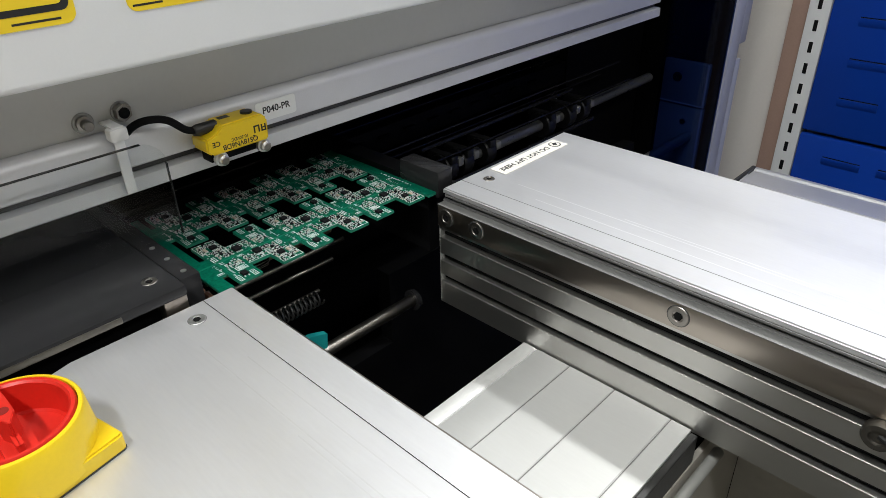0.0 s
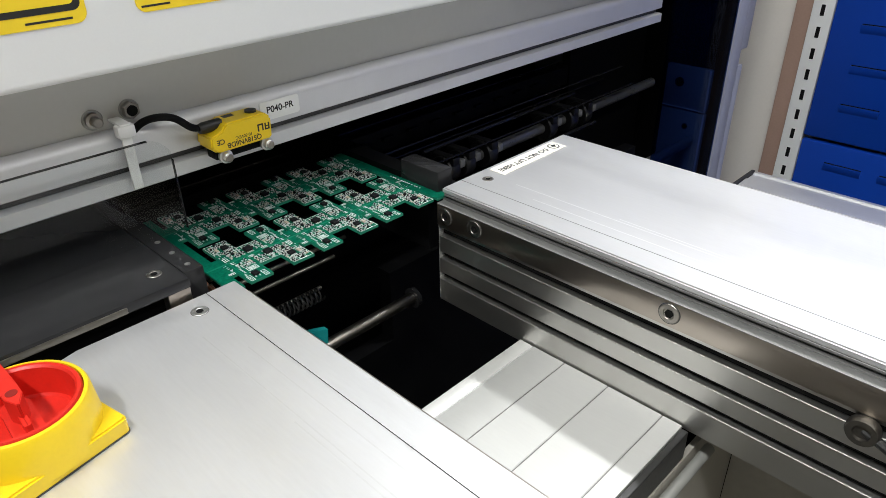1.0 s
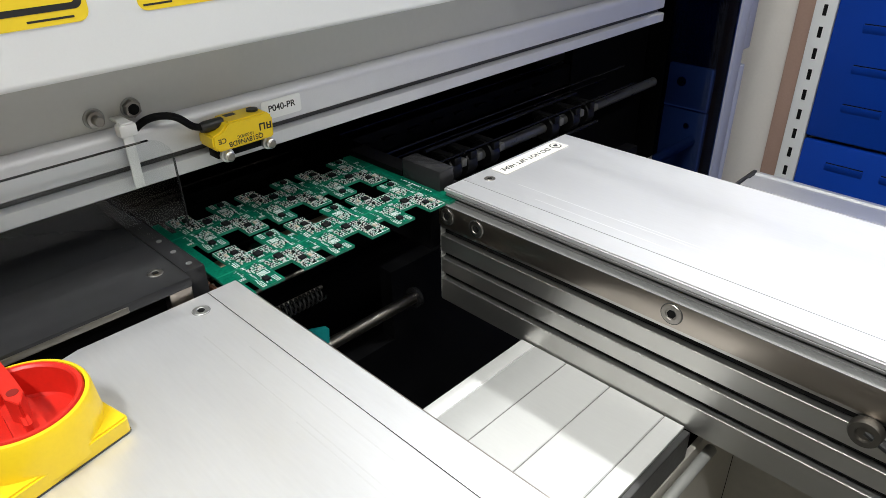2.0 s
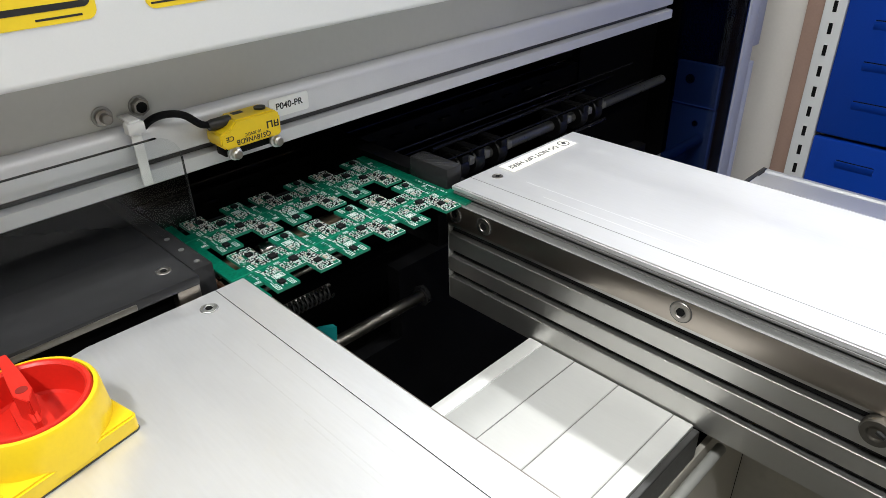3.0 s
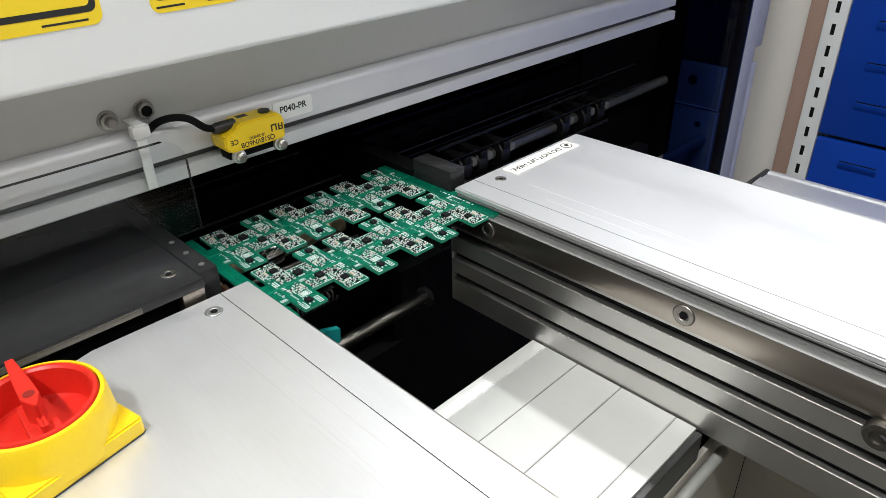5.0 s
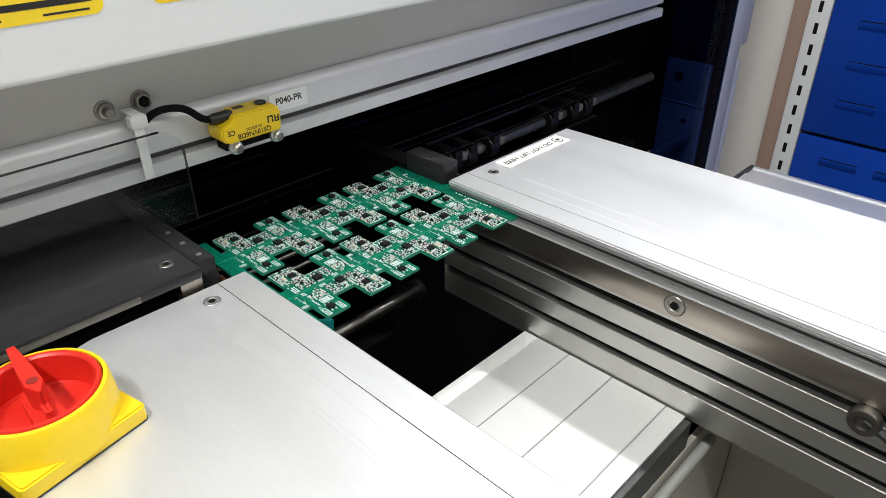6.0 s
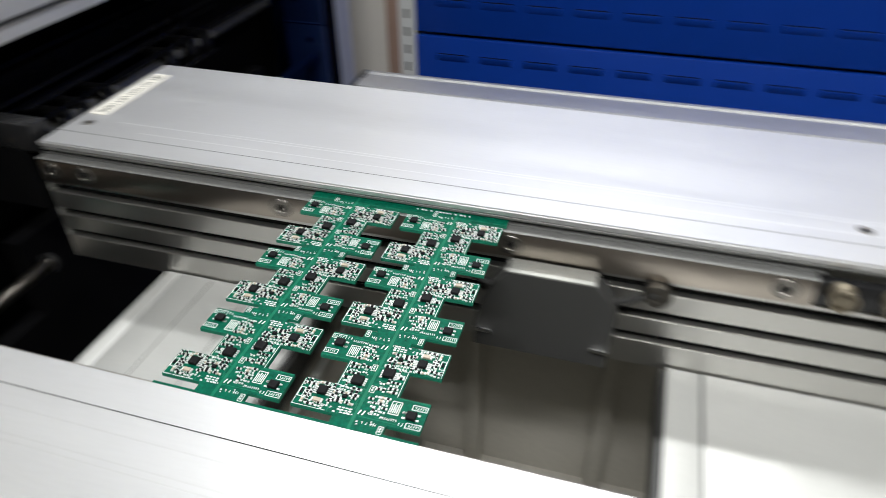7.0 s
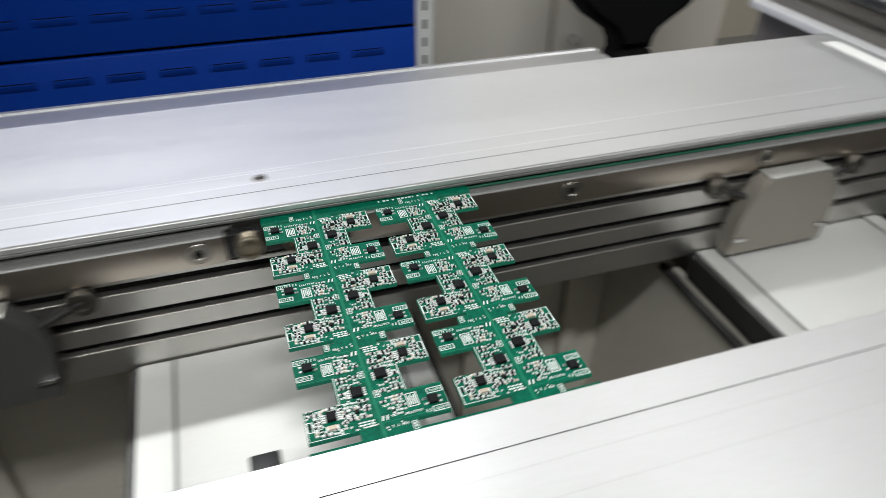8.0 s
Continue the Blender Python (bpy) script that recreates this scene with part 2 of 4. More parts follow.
# ---- room ----
def room():
    bm = B(); box(bm, -2.6, 4.0, -3.0, 2.4, -0.1, 0.0)
    solid("floor", bm, FLOOR, "grey vinyl factory floor", "floor", "structure")
    bm = B(); box(bm, -2.6, 4.0, -3.0, 2.4, 2.6, 2.7)
    solid("ceiling", bm, WHITE, "plain white ceiling with fluorescent tubes", "ceiling", "structure")
    for name, b in (("wall_north", (-2.6, 4.0, 2.4, 2.5)), ("wall_south", (-2.6, 4.0, -3.1, -3.0)), ("wall_west", (-2.7, -2.6, -3.0, 2.4)), ("wall_east", (4.0, 4.1, -3.0, 2.4))):
        bm = B(); box(bm, *b, 0.0, 2.6)
        solid(name, bm, BEIGE, "plain beige painted wall", "wall", "structure")
    # fittings for all three tubes, the two added fill lamps included
    for tx, ty, tz, sx, sy, e in TUBES:
        tl = max(sx, sy)
        t = thing("ceiling_light", (tx, ty, 2.6, 0, 0, 0 if sx > sy else 90), "unseen long white fluorescent ceiling fitting", "lamp", "ceiling lights")
        bm = B(); box(bm, -tl / 2, tl / 2, -0.07, 0.07, -0.045, 0.0, 0.004)
        part("housing", bm, WHITE, t)
        bm = B(); rod(bm, (-tl / 2, 0, -0.055), (tl / 2, 0, -0.055), 0.013)
        part("tube", bm, GLOW, t, "glowing fluorescent tube")


room()


# ---- conveyor rails ----
def rail_profile(y, s):
    """Outline (y, z) of the rail's extrusion: face at y, body behind it on side s, with three grooves."""
    d = 0.007 * s
    f = y
    return [(f, 0.9250), (f + d, 0.9250), (f + d, 0.9200), (f, 0.9195), (f, 0.9085), (f + 0.0008 * s, 0.9078), (f + d * .8, 0.9078), (f + d * .8, 0.9040), (f, 0.9033),
            (f, 0.8934), (f + 0.0008 * s, 0.8927), (f + d * .8, 0.8927), (f + d * .8, 0.8889), (f, 0.8882), (f, 0.8722), (f + 0.112 * s, 0.8722), (f + 0.112 * s, 0.9350), (f + 0.008 * s, 0.9350), (f + 0.008 * s, 0.9272), (f, 0.9272)]


mat_wheel = mat("worn_brass_wheel", (0.26, 0.225, 0.17), 0.4, 0.8, 0.2, 100)


def conveyor_rail(y_edge, s, label, far):
    """A conveyor side rail: cover plate, extrusion, steel strip, screws. s: the side on which the body lies."""
    t = thing("conveyor_rail", (0, y_edge, 0.8722), label, "conveyor", "conveyor rails")
    inv = Matrix.Translation((0, -y_edge, -0.8722))

    def put(name, bm, material, lab=""):
        bmesh.ops.transform(bm, matrix=inv, verts=bm.verts)
        return part(name, bm, material, t, lab)
    face = y_edge - 0.0046 * s
    bm = B(); prism(bm, rail_profile(face, s), "x", 0.001, 0.866)
    bmesh.ops.bevel(bm, geom=[e for e in bm.edges if abs(e.verts[0].co.x - e.verts[1].co.x) > 0.1], offset=0.00035, segments=2, affect="EDGES")
    put("extrusion", bm, ALU_FACE, "grooved anodised aluminium extrusion")
    # near-black strips added in the grooves in place of their deep shade
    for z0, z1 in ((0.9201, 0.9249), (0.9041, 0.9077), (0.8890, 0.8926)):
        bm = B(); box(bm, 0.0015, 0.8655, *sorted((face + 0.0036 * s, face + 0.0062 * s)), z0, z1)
        put("groove_shade", bm, SOCKET)
    bm = B(); box(bm, 0.0, 0.0012, *sorted((face + 0.0003 * s, face + 0.1118 * s)), 0.8726, 0.9270, 0.0003, 1)
    put("end_plate", bm, GREY, "grey end plate of the extrusion")
    # cover plate with turned-down lip
    w = 0.122
    y0, y1 = sorted((y_edge, y_edge + w * s))
    bm = B()
    if far:
        prism(bm, [(0, y0), (0.865, y0), (0.865, y1), (0, y1)], "z", 0.9462, 0.95)
    else:
        prism(bm, [(0, y1), (0.865, y1), (0.865, y0), (0.012, y0), (0.003, y1 - 0.085), (0, y1 - 0.0735)], "z", 0.9462, 0.95)
    es = [e for e in bm.edges if abs(e.verts[0].co.z - e.verts[1].co.z) < 1e-6]
    bmesh.ops.bevel(bm, geom=es, offset=0.0008, segments=2, affect="EDGES")
    put("cover", bm, ALU_TOP, "satin aluminium cover plate")
    bm = B(); box(bm, 0.002, 0.863, *sorted((y_edge + 0.006 * s, y_edge + 0.112 * s)), 0.9350, 0.9472)
    put("cover_support", bm, GREY)
    bm = B(); box(bm, 0.0005, 0.8645, *sorted((y_edge + 0.0004 * s, y_edge + 0.006 * s)), 0.9443, 0.9462, 0.0004, 1)
    put("cover_lip", bm, LIP, "dull grey folded lip")
    # fine joint and drawing lines along the cover
    for dy, wd in ((0.0152, 0.00026),):
        bm = B(); yy = y_edge + dy * s
        box(bm, 0.001, 0.864, yy - wd / 2, yy + wd / 2, 0.9492, 0.95015)
        put("joint", bm, LIP if far else SOCKET)
    for dy, xa, xb in ((0.0235, 0.05, 0.62), (0.0330, 0.03, 0.45), (0.0355, 0.10, 0.80)):
        bm = B(); yy = y_edge + dy * s
        box(bm, xa, xb, yy - 0.0003, yy + 0.0003, 0.9495, 0.95002)
        # far marks: rubbed lines, with their glint put into a paler colour
        put("rub_mark", bm, ALU_LINE if far else RUBGREY)
    # steel guide strip in two lengths
    for a, b in ((0.001, 0.412), (0.470, 0.866)):
        bm = B(); box(bm, a, b, *sorted((face - 0.0015 * s, face + 0.006 * s)), 0.9278, 0.9417, 0.0003)
        put("guide_strip", bm, STEEL, "ground steel guide strip")
        if far:
            bm = B(); box(bm, a, b, *sorted((face - 0.0018 * s, face + 0.0045 * s)), 0.9418, 0.9422, 0.0001, 1)
            put("strip_edge", bm, LIP, "dull top edge")
    bm = B(); box(bm, 0.412, 0.470, *sorted((face + 0.001 * s, face + 0.006 * s)), 0.9278, 0.9405, 0.0004)
    put("wheel_plate", bm, DARKSTEEL)
    bm = B(); rod(bm, (0.0, y_edge + 0.0012 * s, 0.9418), (0.415, y_edge + 0.0012 * s, 0.9418), 0.0013, 10)
    put("belt", bm, DKPLATE, "dark round drive belt")
    bm = B(); rod(bm, (0.45, y_edge + 0.0008 * s, 0.9425), (0.866, y_edge + 0.0008 * s, 0.9425), 0.0007, 10)
    put("belt", bm, BELT, "green round drive belt")
    off = Vector((0, -y_edge, -0.8722))
    for x in (0.0079, 0.0314, 0.1547, 0.2770, 0.4000, 0.463, 0.5866, 0.7096, 0.8326):
        screw(t, Vector((x, face - 0.0014 * s, 0.9352)) + off, (0, -s, 0), 0.0050)
    for x in (0.012, 0.4328, 0.853):
        screw(t, Vector((x, y_edge + (0.0276 if far else 0.0244) * s, 0.9498)) + off, (0, 0, 1), 0.0038 if not far else 0.0035)
    for x in (0.4225, 0.4440) if far else ():
        bm = B(); lathe(bm, [(0.0025, -0.004), (0.0056, -0.004), (0.0059, -0.003), (0.0050, 0.0), (0.0059, 0.003), (0.0057, 0.0036), (0.0048, 0.0036), (0.0042, 0.0020), (0.0028, 0.0020), (0.0024, 0.0036)], 32, Matrix.Translation((x, face - 0.003 * s, 0.9362)) @ pose(0, 0, 0, 90))
        put("belt_wheel", bm, mat_wheel, "small grooved belt wheel")
    return t


def sensor_box(x0, tone, hub_tone, hubs):
    """The folded sheet cover with its two hubs on the rail's face."""
    t = thing("sensor_cover", (x0, -0.006, 0.878), "folded grey sheet-metal cover screwed to the rail", "cover", "sensor covers")
    bm = B()
    west = [(0.0155, 0.049), (0.0105, 0.0435), (0.0058, 0.0350), (0.0025, 0.0250), (0.0006, 0.0130), (0.0, 0.0)]
    east = [(0.067, 0.0), (0.069, 0.032), (0.0660, 0.0400), (0.0575, 0.049)]
    pts = west + east
    prism(bm, pts, "y", -0.012, -0.0105)
    for side, e in ((west, 1), (east, -1)):
        prism(bm, side + [(x + 0.0012 * e, z - 0.0004) for x, z in side[::-1]], "y", -0.0104, -0.0008)
    part("plate", bm, tone, t)
    # top fold in paler grey: its highlight is put into the colour
    bm = B(); box(bm, 0.0155, 0.0575, -0.0122, -0.001, 0.0491, 0.0503, 0.0004)
    part("flange", bm, GREY, t, "folded top flange, its highlight put into a paler colour")
    for x in (0.0047, 0.0636):
        bm = B(); box(bm, x - 0.004, x + 0.004, -0.0140, -0.0118, 0.0100, 0.0125, 0.0006)
        part("tab", bm, CHROME, t)
    for x in hubs:
        h = B(); lathe(h, [(0.0066, 0.0), (0.0066, 0.003), (0.0059, 0.0042), (0.0036, 0.0042), (0.0032, 0.0028)], 28, Matrix.Translation((x, -0.0002, 0.0433)) @ pose(0, 0, 0, 90))
        part("hub", h, hub_tone, t)
        a = B()
        e = 0.012 if x < 0 else 0.060
        rod(a, (x, -0.0015, 0.0433), (e, -0.006, 0.034), 0.0020, 10)
        part("arm", a, RUBBER, t)
    return t


far_rail = conveyor_rail(0.0, 1, "aluminium conveyor rail with brushed cover and warning label", True)
near_rail = conveyor_rail(-0.1416, -1, "aluminium conveyor rail carrying the red and yellow switch", False)
# like covers in a shaded and a lit tone, the difference put into the colour
sensor_box(0.2625, DKPLATE, WHEEL, (-0.0200, 0.0855))
sensor_box(0.6910, mat("warm_grey_lit_sheet", (0.27, 0.25, 0.22), 0.4, 0.4, 0.08, 20), WHEEL, (-0.0120, 0.0855))


# ---- cross members, tray under the rails ----
def slab(x0, x1, lines, label):
    t = thing("cross_plate", ((x0 + x1) / 2, -0.07, 0.8747), label, "plate", "cross plates")
    h = (x1 - x0) / 2
    bm = B()
    pts = [(-h, -0.02), (-h, 0.0)]
    for l, w in lines:
        d = 0.0003
        pts += [(l - w, 0.0), (l - w * .5, -d), (l + w * .5, -d), (l + w, 0.0)]
    pts += [(h, 0.0), (h, -0.02)]
    prism(bm, [(a, b) for a, b in pts], "y", -0.0665, 0.0642)
    part("plate", bm, SLAB, t)
    for l, w in lines:
        bm = B()
        jw = 0.0009 if w > 0.0015 else 0.00013
        box(bm, l + w * .3 - jw, l + w * .3 + jw, -0.0664, 0.0641, -0.0015, 0.0001)
        # first joint drawn pale: the groove's highlight is painted on
        part("joint", bm, ALU_LINE if l < -0.04 and x0 < 0.1 else LIP, t)
    for e in (-1, 1) if x0 > 0.1 else (1,):
        bm = B(); box(bm, *sorted((e * (h + 0.0002), e * (h + 0.004))), -0.066, 0.064, -0.019, -0.0012, 0.0005, 1)
        part("side_strip", bm, RUBBER, t, "black side strip")
    return t


slab(0.0682, 0.1712, ((-0.0425, 0.0010), (-0.0199, 0.0006), (0.0085, 0.0006), (0.0407, 0.0006)), "anodised aluminium cross plate with fine grooves")
slab(0.3605, 0.4968, ((-0.0523, 0.0022), (0.0538, 0.0028)), "wide aluminium cross plate between the rails")
slab(0.6804, 0.8200, ((-0.0570, 0.0016), (0.0570, 0.0030)), "wide aluminium cross plate between the rails")
bm = B(); box(bm, 0.4080, 0.4200, -0.1200, -0.0945, 0.8748, 0.8985, 0.0008)
solid("stop_block", bm, RUBBER, "small black plastic stop block on the cross plate", "block")


def base():
    t = thing("conveyor_stand", (0.43, -0.07, 0.0), "grey sheet-steel conveyor base under the rails", "conveyor stand")
    def put(name, b, m, bev=0.0):
        bm = B(); box(bm, b[0] - 0.43, b[1] - 0.43, b[2] + 0.07, b[3] + 0.07, b[4], b[5], bev)
        part(name, bm, m, t)
    put("side_panel", (0.1755, 0.86, 0.075, 0.083, 0.05, 0.872), TRAY)
    # same side wall in black: the dark of the pit painted on
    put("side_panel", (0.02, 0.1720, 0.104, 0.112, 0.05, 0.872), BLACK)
    put("side_panel", (0.02, 0.86, -0.18, -0.17, 0.05, 0.872), GREY)
    put("bottom_panel", (0.20, 0.86, -0.17, 0.075, 0.66, 0.665), TRAY)
    put("end_panel", (0.855, 0.865, -0.17, 0.075, 0.05, 0.872), GREY)
    # partition added in black so the pit by the outlet stays dark
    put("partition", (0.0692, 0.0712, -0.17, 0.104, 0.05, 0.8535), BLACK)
    put("partition", (0.1722, 0.1752, -0.165, 0.0745, 0.05, 0.8540), TRAY)
    put("partition", (0.6768, 0.6798, -0.165, 0.0745, 0.665, 0.8540), TRAY)
    for x in (0.236, 0.330, 0.560, 0.640):
        put("upright", (x, x + 0.012, 0.066, 0.0745, 0.665, 0.872), TRAY, 0.001)
    for x in (0.05, 0.83):
        for y in (-0.16, 0.06):
            put("leg", (x - 0.02, x + 0.02, y - 0.02, y + 0.02, 0.0, 0.1), GREY, 0.002)
    bm = B(); rod(bm, (0.180 - 0.43, -0.16 + 0.07, 0.850), (0.180 - 0.43, 0.015 + 0.07, 0.850), 0.0030, 14)
    part("hose", bm, GREY, t, "grey plastic hose")
    bm = B(); rod(bm, (0.674 - 0.43, -0.16 + 0.07, 0.850), (0.674 - 0.43, 0.015 + 0.07, 0.850), 0.0030, 14)
    part("hose", bm, RUBBER, t, "black hose")


base()


def back_rail():
    t = thing("side_profile", (0.43, 0.23, 0.80), "pale aluminium profile running behind the conveyor rail", "profile")
    bm = B()
    pts = [(-0.1, 0.0), (-0.1, 0.066), (0.062, 0.066), (0.064, 0.0735), (0.080, 0.074), (0.082, 0.0725), (0.094, 0.0725), (0.096, 0.074), (0.100, 0.074), (0.100, 0.0)]
    prism(bm, pts, "x", -0.364, 0.361)
    part("profile", bm, ALU_TOP, t)
    bm = B(); box(bm, -0.368, -0.3645, -0.1, 0.1005, 0.0, 0.0745, 0.0006)
    part("end_cap", bm, RUBBER, t)
    for x in (-0.3, 0.3):
        bm = B(); box(bm, x - 0.02, x + 0.02, -0.02, 0.02, -0.80, 0.0)
        part("leg", bm, GREY, t)


back_rail()


# ---- the machine that the boards leave ----
def machine():
    t = thing("machine_housing", (-0.6, 0.0, 0.0), "white machine housing with an open board outlet, its shade painted black", "machine")
    def put(name, b, m, bev=0.0, lab="", seg=2):
        bm = B(); box(bm, b[0] + 0.6, b[1] + 0.6, b[2], b[3], b[4], b[5], bev, seg)
        return part(name, bm, m, t, lab)
    put("hood", (-1.3, -0.02, -1.1, 0.345, 1.0497, 1.75), WHITE, 0.003, "white powder-coated hood", 4)
    put("recess_panel", (-1.3, -0.0605, -1.1, 0.345, 1.000, 1.0510), RECESS, 0.0, "grey recessed panel")
    # near-black panels: the outlet's inner darkness is put into their colour
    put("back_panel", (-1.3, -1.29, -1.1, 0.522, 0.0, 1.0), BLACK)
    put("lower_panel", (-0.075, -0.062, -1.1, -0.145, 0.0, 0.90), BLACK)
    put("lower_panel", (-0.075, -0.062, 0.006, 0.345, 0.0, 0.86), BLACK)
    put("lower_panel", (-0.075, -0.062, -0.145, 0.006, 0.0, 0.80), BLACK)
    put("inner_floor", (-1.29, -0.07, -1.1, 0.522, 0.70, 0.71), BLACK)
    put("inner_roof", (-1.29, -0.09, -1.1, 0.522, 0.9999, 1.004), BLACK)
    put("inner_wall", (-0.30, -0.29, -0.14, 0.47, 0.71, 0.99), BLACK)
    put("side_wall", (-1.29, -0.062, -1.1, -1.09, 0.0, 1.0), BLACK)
    put("side_wall", (-1.29, -0.056, 0.522, 0.530, 0.0, 1.75), LILAC)
    # unseen black panels added behind the tinted window to keep it dark
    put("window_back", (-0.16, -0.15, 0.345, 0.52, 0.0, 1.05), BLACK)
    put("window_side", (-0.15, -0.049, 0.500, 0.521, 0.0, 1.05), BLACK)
    put("end_post", (-0.048, -0.044, 0.500, 0.524, 0.0, 1.75), LILAC, 0.001, "bluish grey enamelled end post")
    put("end_post", (-0.056, -0.044, 0.524, 0.5400, 0.9270, 1.75), LILAC, 0.001)
    put("end_post", (-0.056, -0.044, 0.524, 0.5365, 0.0, 0.9090), LILAC, 0.001)
    put("upper_front", (-1.29, -0.06, 0.345, 0.52, 1.056, 1.75), WHITE, 0.002)
    return t


mach = machine()


def outlet_rail():
    t = thing("outlet_rail", (-0.054, -0.37, 0.985), "grey aluminium rail across the machine outlet", "rail")
    bm = B()
    pts = [(-0.020, 0.0), (0.0, 0.0), (0.0008, 0.0006), (0.0008, 0.0074), (-0.001, 0.0080), (-0.012, 0.0080), (-0.012, 0.0120), (-0.001, 0.0120), (0.0, 0.0128), (0.0, 0.0245)]
    for i in range(1, 9):
        a = radians(90 * i / 8)
        pts.append((-0.0055 + 0.0055 * math.cos(a), 0.0245 + 0.0055 * math.sin(a)))
    pts += [(-0.0060, 0.0302), (-0.0064, 0.0302), (-0.020, 0.0140)]
    prism(bm, pts, "y", -0.73, 0.715)
    part("profile", bm, ALU, t)
    # dark grey strip set in the groove to stand for its shade
    bm = B(); box(bm, -0.0115, -0.0050, -0.729, 0.714, 0.0082, 0.0118); part("groove_shade", bm, DKPLATE, t, "dark strip standing in for the groove's shade")
    # fixings on the recessed panel above the rail
    for y, z, through_bolt in ((-0.1655, 0.0362, True), (-0.1482, 0.0372, False)):
        at = Matrix.Translation((-0.0066, y + 0.37, z)) @ pose(0, 0, 0, 0, 90)
        bm = B(); lathe(bm, [(0.0048, 0), (0.0048, 0.0006), (0.0045, 0.0009), (0.0034, 0.0009)], 24, at)
        part("washer", bm, GREY, t, "flat grey washer")
        bm = B()
        if through_bolt:
            lathe(bm, [(0.0036, 0.0006), (0.0036, 0.0028), (0.0024, 0.0031), (0.0024, 0.0070), (0.0019, 0.0076)], 20, at)
        else:
            lathe(bm, [(0.0042, 0.0006), (0.0042, 0.0036), (0.0038, 0.0041), (0.0028, 0.0041), (0.0026, 0.0030)], 6, at)
        part("bolt", bm, BOLT, t, "grey bolt in the recess")
        if not through_bolt:
            bm = B(); lathe(bm, [(0.0026, 0.0036), (0.0026, 0.0043)], 16, at); part("hole", bm, SOCKET, t)
    return t


outlet_rail()


def label_on(name, o, xdir, up, w, h, material, label, category="label", r=0.0015):
    """A flat label; its own x runs along xdir, its y along up."""
    t = new(name)
    t.empty_display_size = 0.01
    t.matrix_world = frame_of(o, xdir, up)
    tagged(t, label, category)
    bm = B(); prism(bm, rounded(-w / 2, w / 2, -h / 2, h / 2, r), "z", 0.0, 0.0003)
    part("film", bm, material, t)
    return t


def bars(t, rows, material, z=0.0003):
    for x0, x1, y0, y1 in rows:
        bm = B(); box(bm, x0, x1, y0, y1, z - 0.0001, z + 0.00008)
        part("print_bar", bm, material, t)


lab = label_on("name_label", (-0.0538, -0.0710, 1.0053), (0, 1, 0), (0, 0, 1), 0.0250, 0.0102, PAPER, "small white printed label on the outlet rail")
words("print", "P040-PR", 0.0050, INK, pose(0, 0.0003, 0.00036), lab)
lab = label_on("lift_label", (0.0098, 0.0713, 0.9502), (0, -1, 0), (1, 0, 0), 0.0655, 0.0125, CREAM, "cream adhesive label reading do not lift here", "label", 0.0005)
words("print", "DO NOT LIFT HERE", 0.0056, INK, pose(0.0055, 0, 0.00036), lab)
bm = B(); lathe(bm, [(0.0042, 0), (0.0042, 0.0001)], 24, pose(-0.0262, 0, 0.0003)); part("sign_ring", bm, INK, lab)
bm = B(); lathe(bm, [(0.0034, 0), (0.0034, 0.0001)], 24, pose(-0.0262, 0, 0.00042)); part("sign_disc", bm, CREAM, lab)
bm = B(); prism(bm, [(-0.0287, -0.001), (-0.0262, 0.0022), (-0.0242, 0.0004), (-0.0257, -0.0020)], "z", 0.0005, 0.0006); part("sign_mark", bm, INK, lab)
lab = label_on("lift_label", (0.8500, 0.0650, 0.9502), (0, -1, 0), (1, 0, 0), 0.078, 0.0125, PAPER, "cream adhesive label near the rail's end", "label", 0.0005)


def warning(y0, y1, z0):
    w, h = y1 - y0, 0.045
    t = label_on("warning_label", (-0.0199, (y0 + y1) / 2, z0 + h / 2), (0, 1, 0), (0, 0, 1), w, h, YPRINT, "yellow and black warning label on the white hood", "label", 0.004)
    b = -h / 2
    bars(t, [(-w * .45, -w * .15, b + 0.0018, b + 0.0026), (w * .1, w * .4, b + 0.0018, b + 0.0026)], INK)
    bm = B(); prism(bm, rounded(-w * .47, w * .47, b + 0.0048, h / 2 - 0.003, 0.003), "z", 0.0002, 0.0004); part("border", bm, INK, t)
    bm = B(); prism(bm, rounded(-w * .47 + 0.0022, w * .47 - 0.0022, b + 0.0072, h / 2 - 0.005, 0.002), "z", 0.0003, 0.00055); part("field", bm, YPRINT, t)
    bm = B(); prism(bm, [(-w * .2, b + 0.009), (-w * .05, b + 0.02), (w * .06, b + 0.012), (w * .2, b + 0.022), (w * .12, b + 0.034), (-w * .15, b + 0.03)], "z", 0.0004, 0.00065); part("sign_mark", bm, INK, t)


warning(-0.2250, -0.1695, 1.0710)
warning(-0.1505, -0.1100, 1.0710)


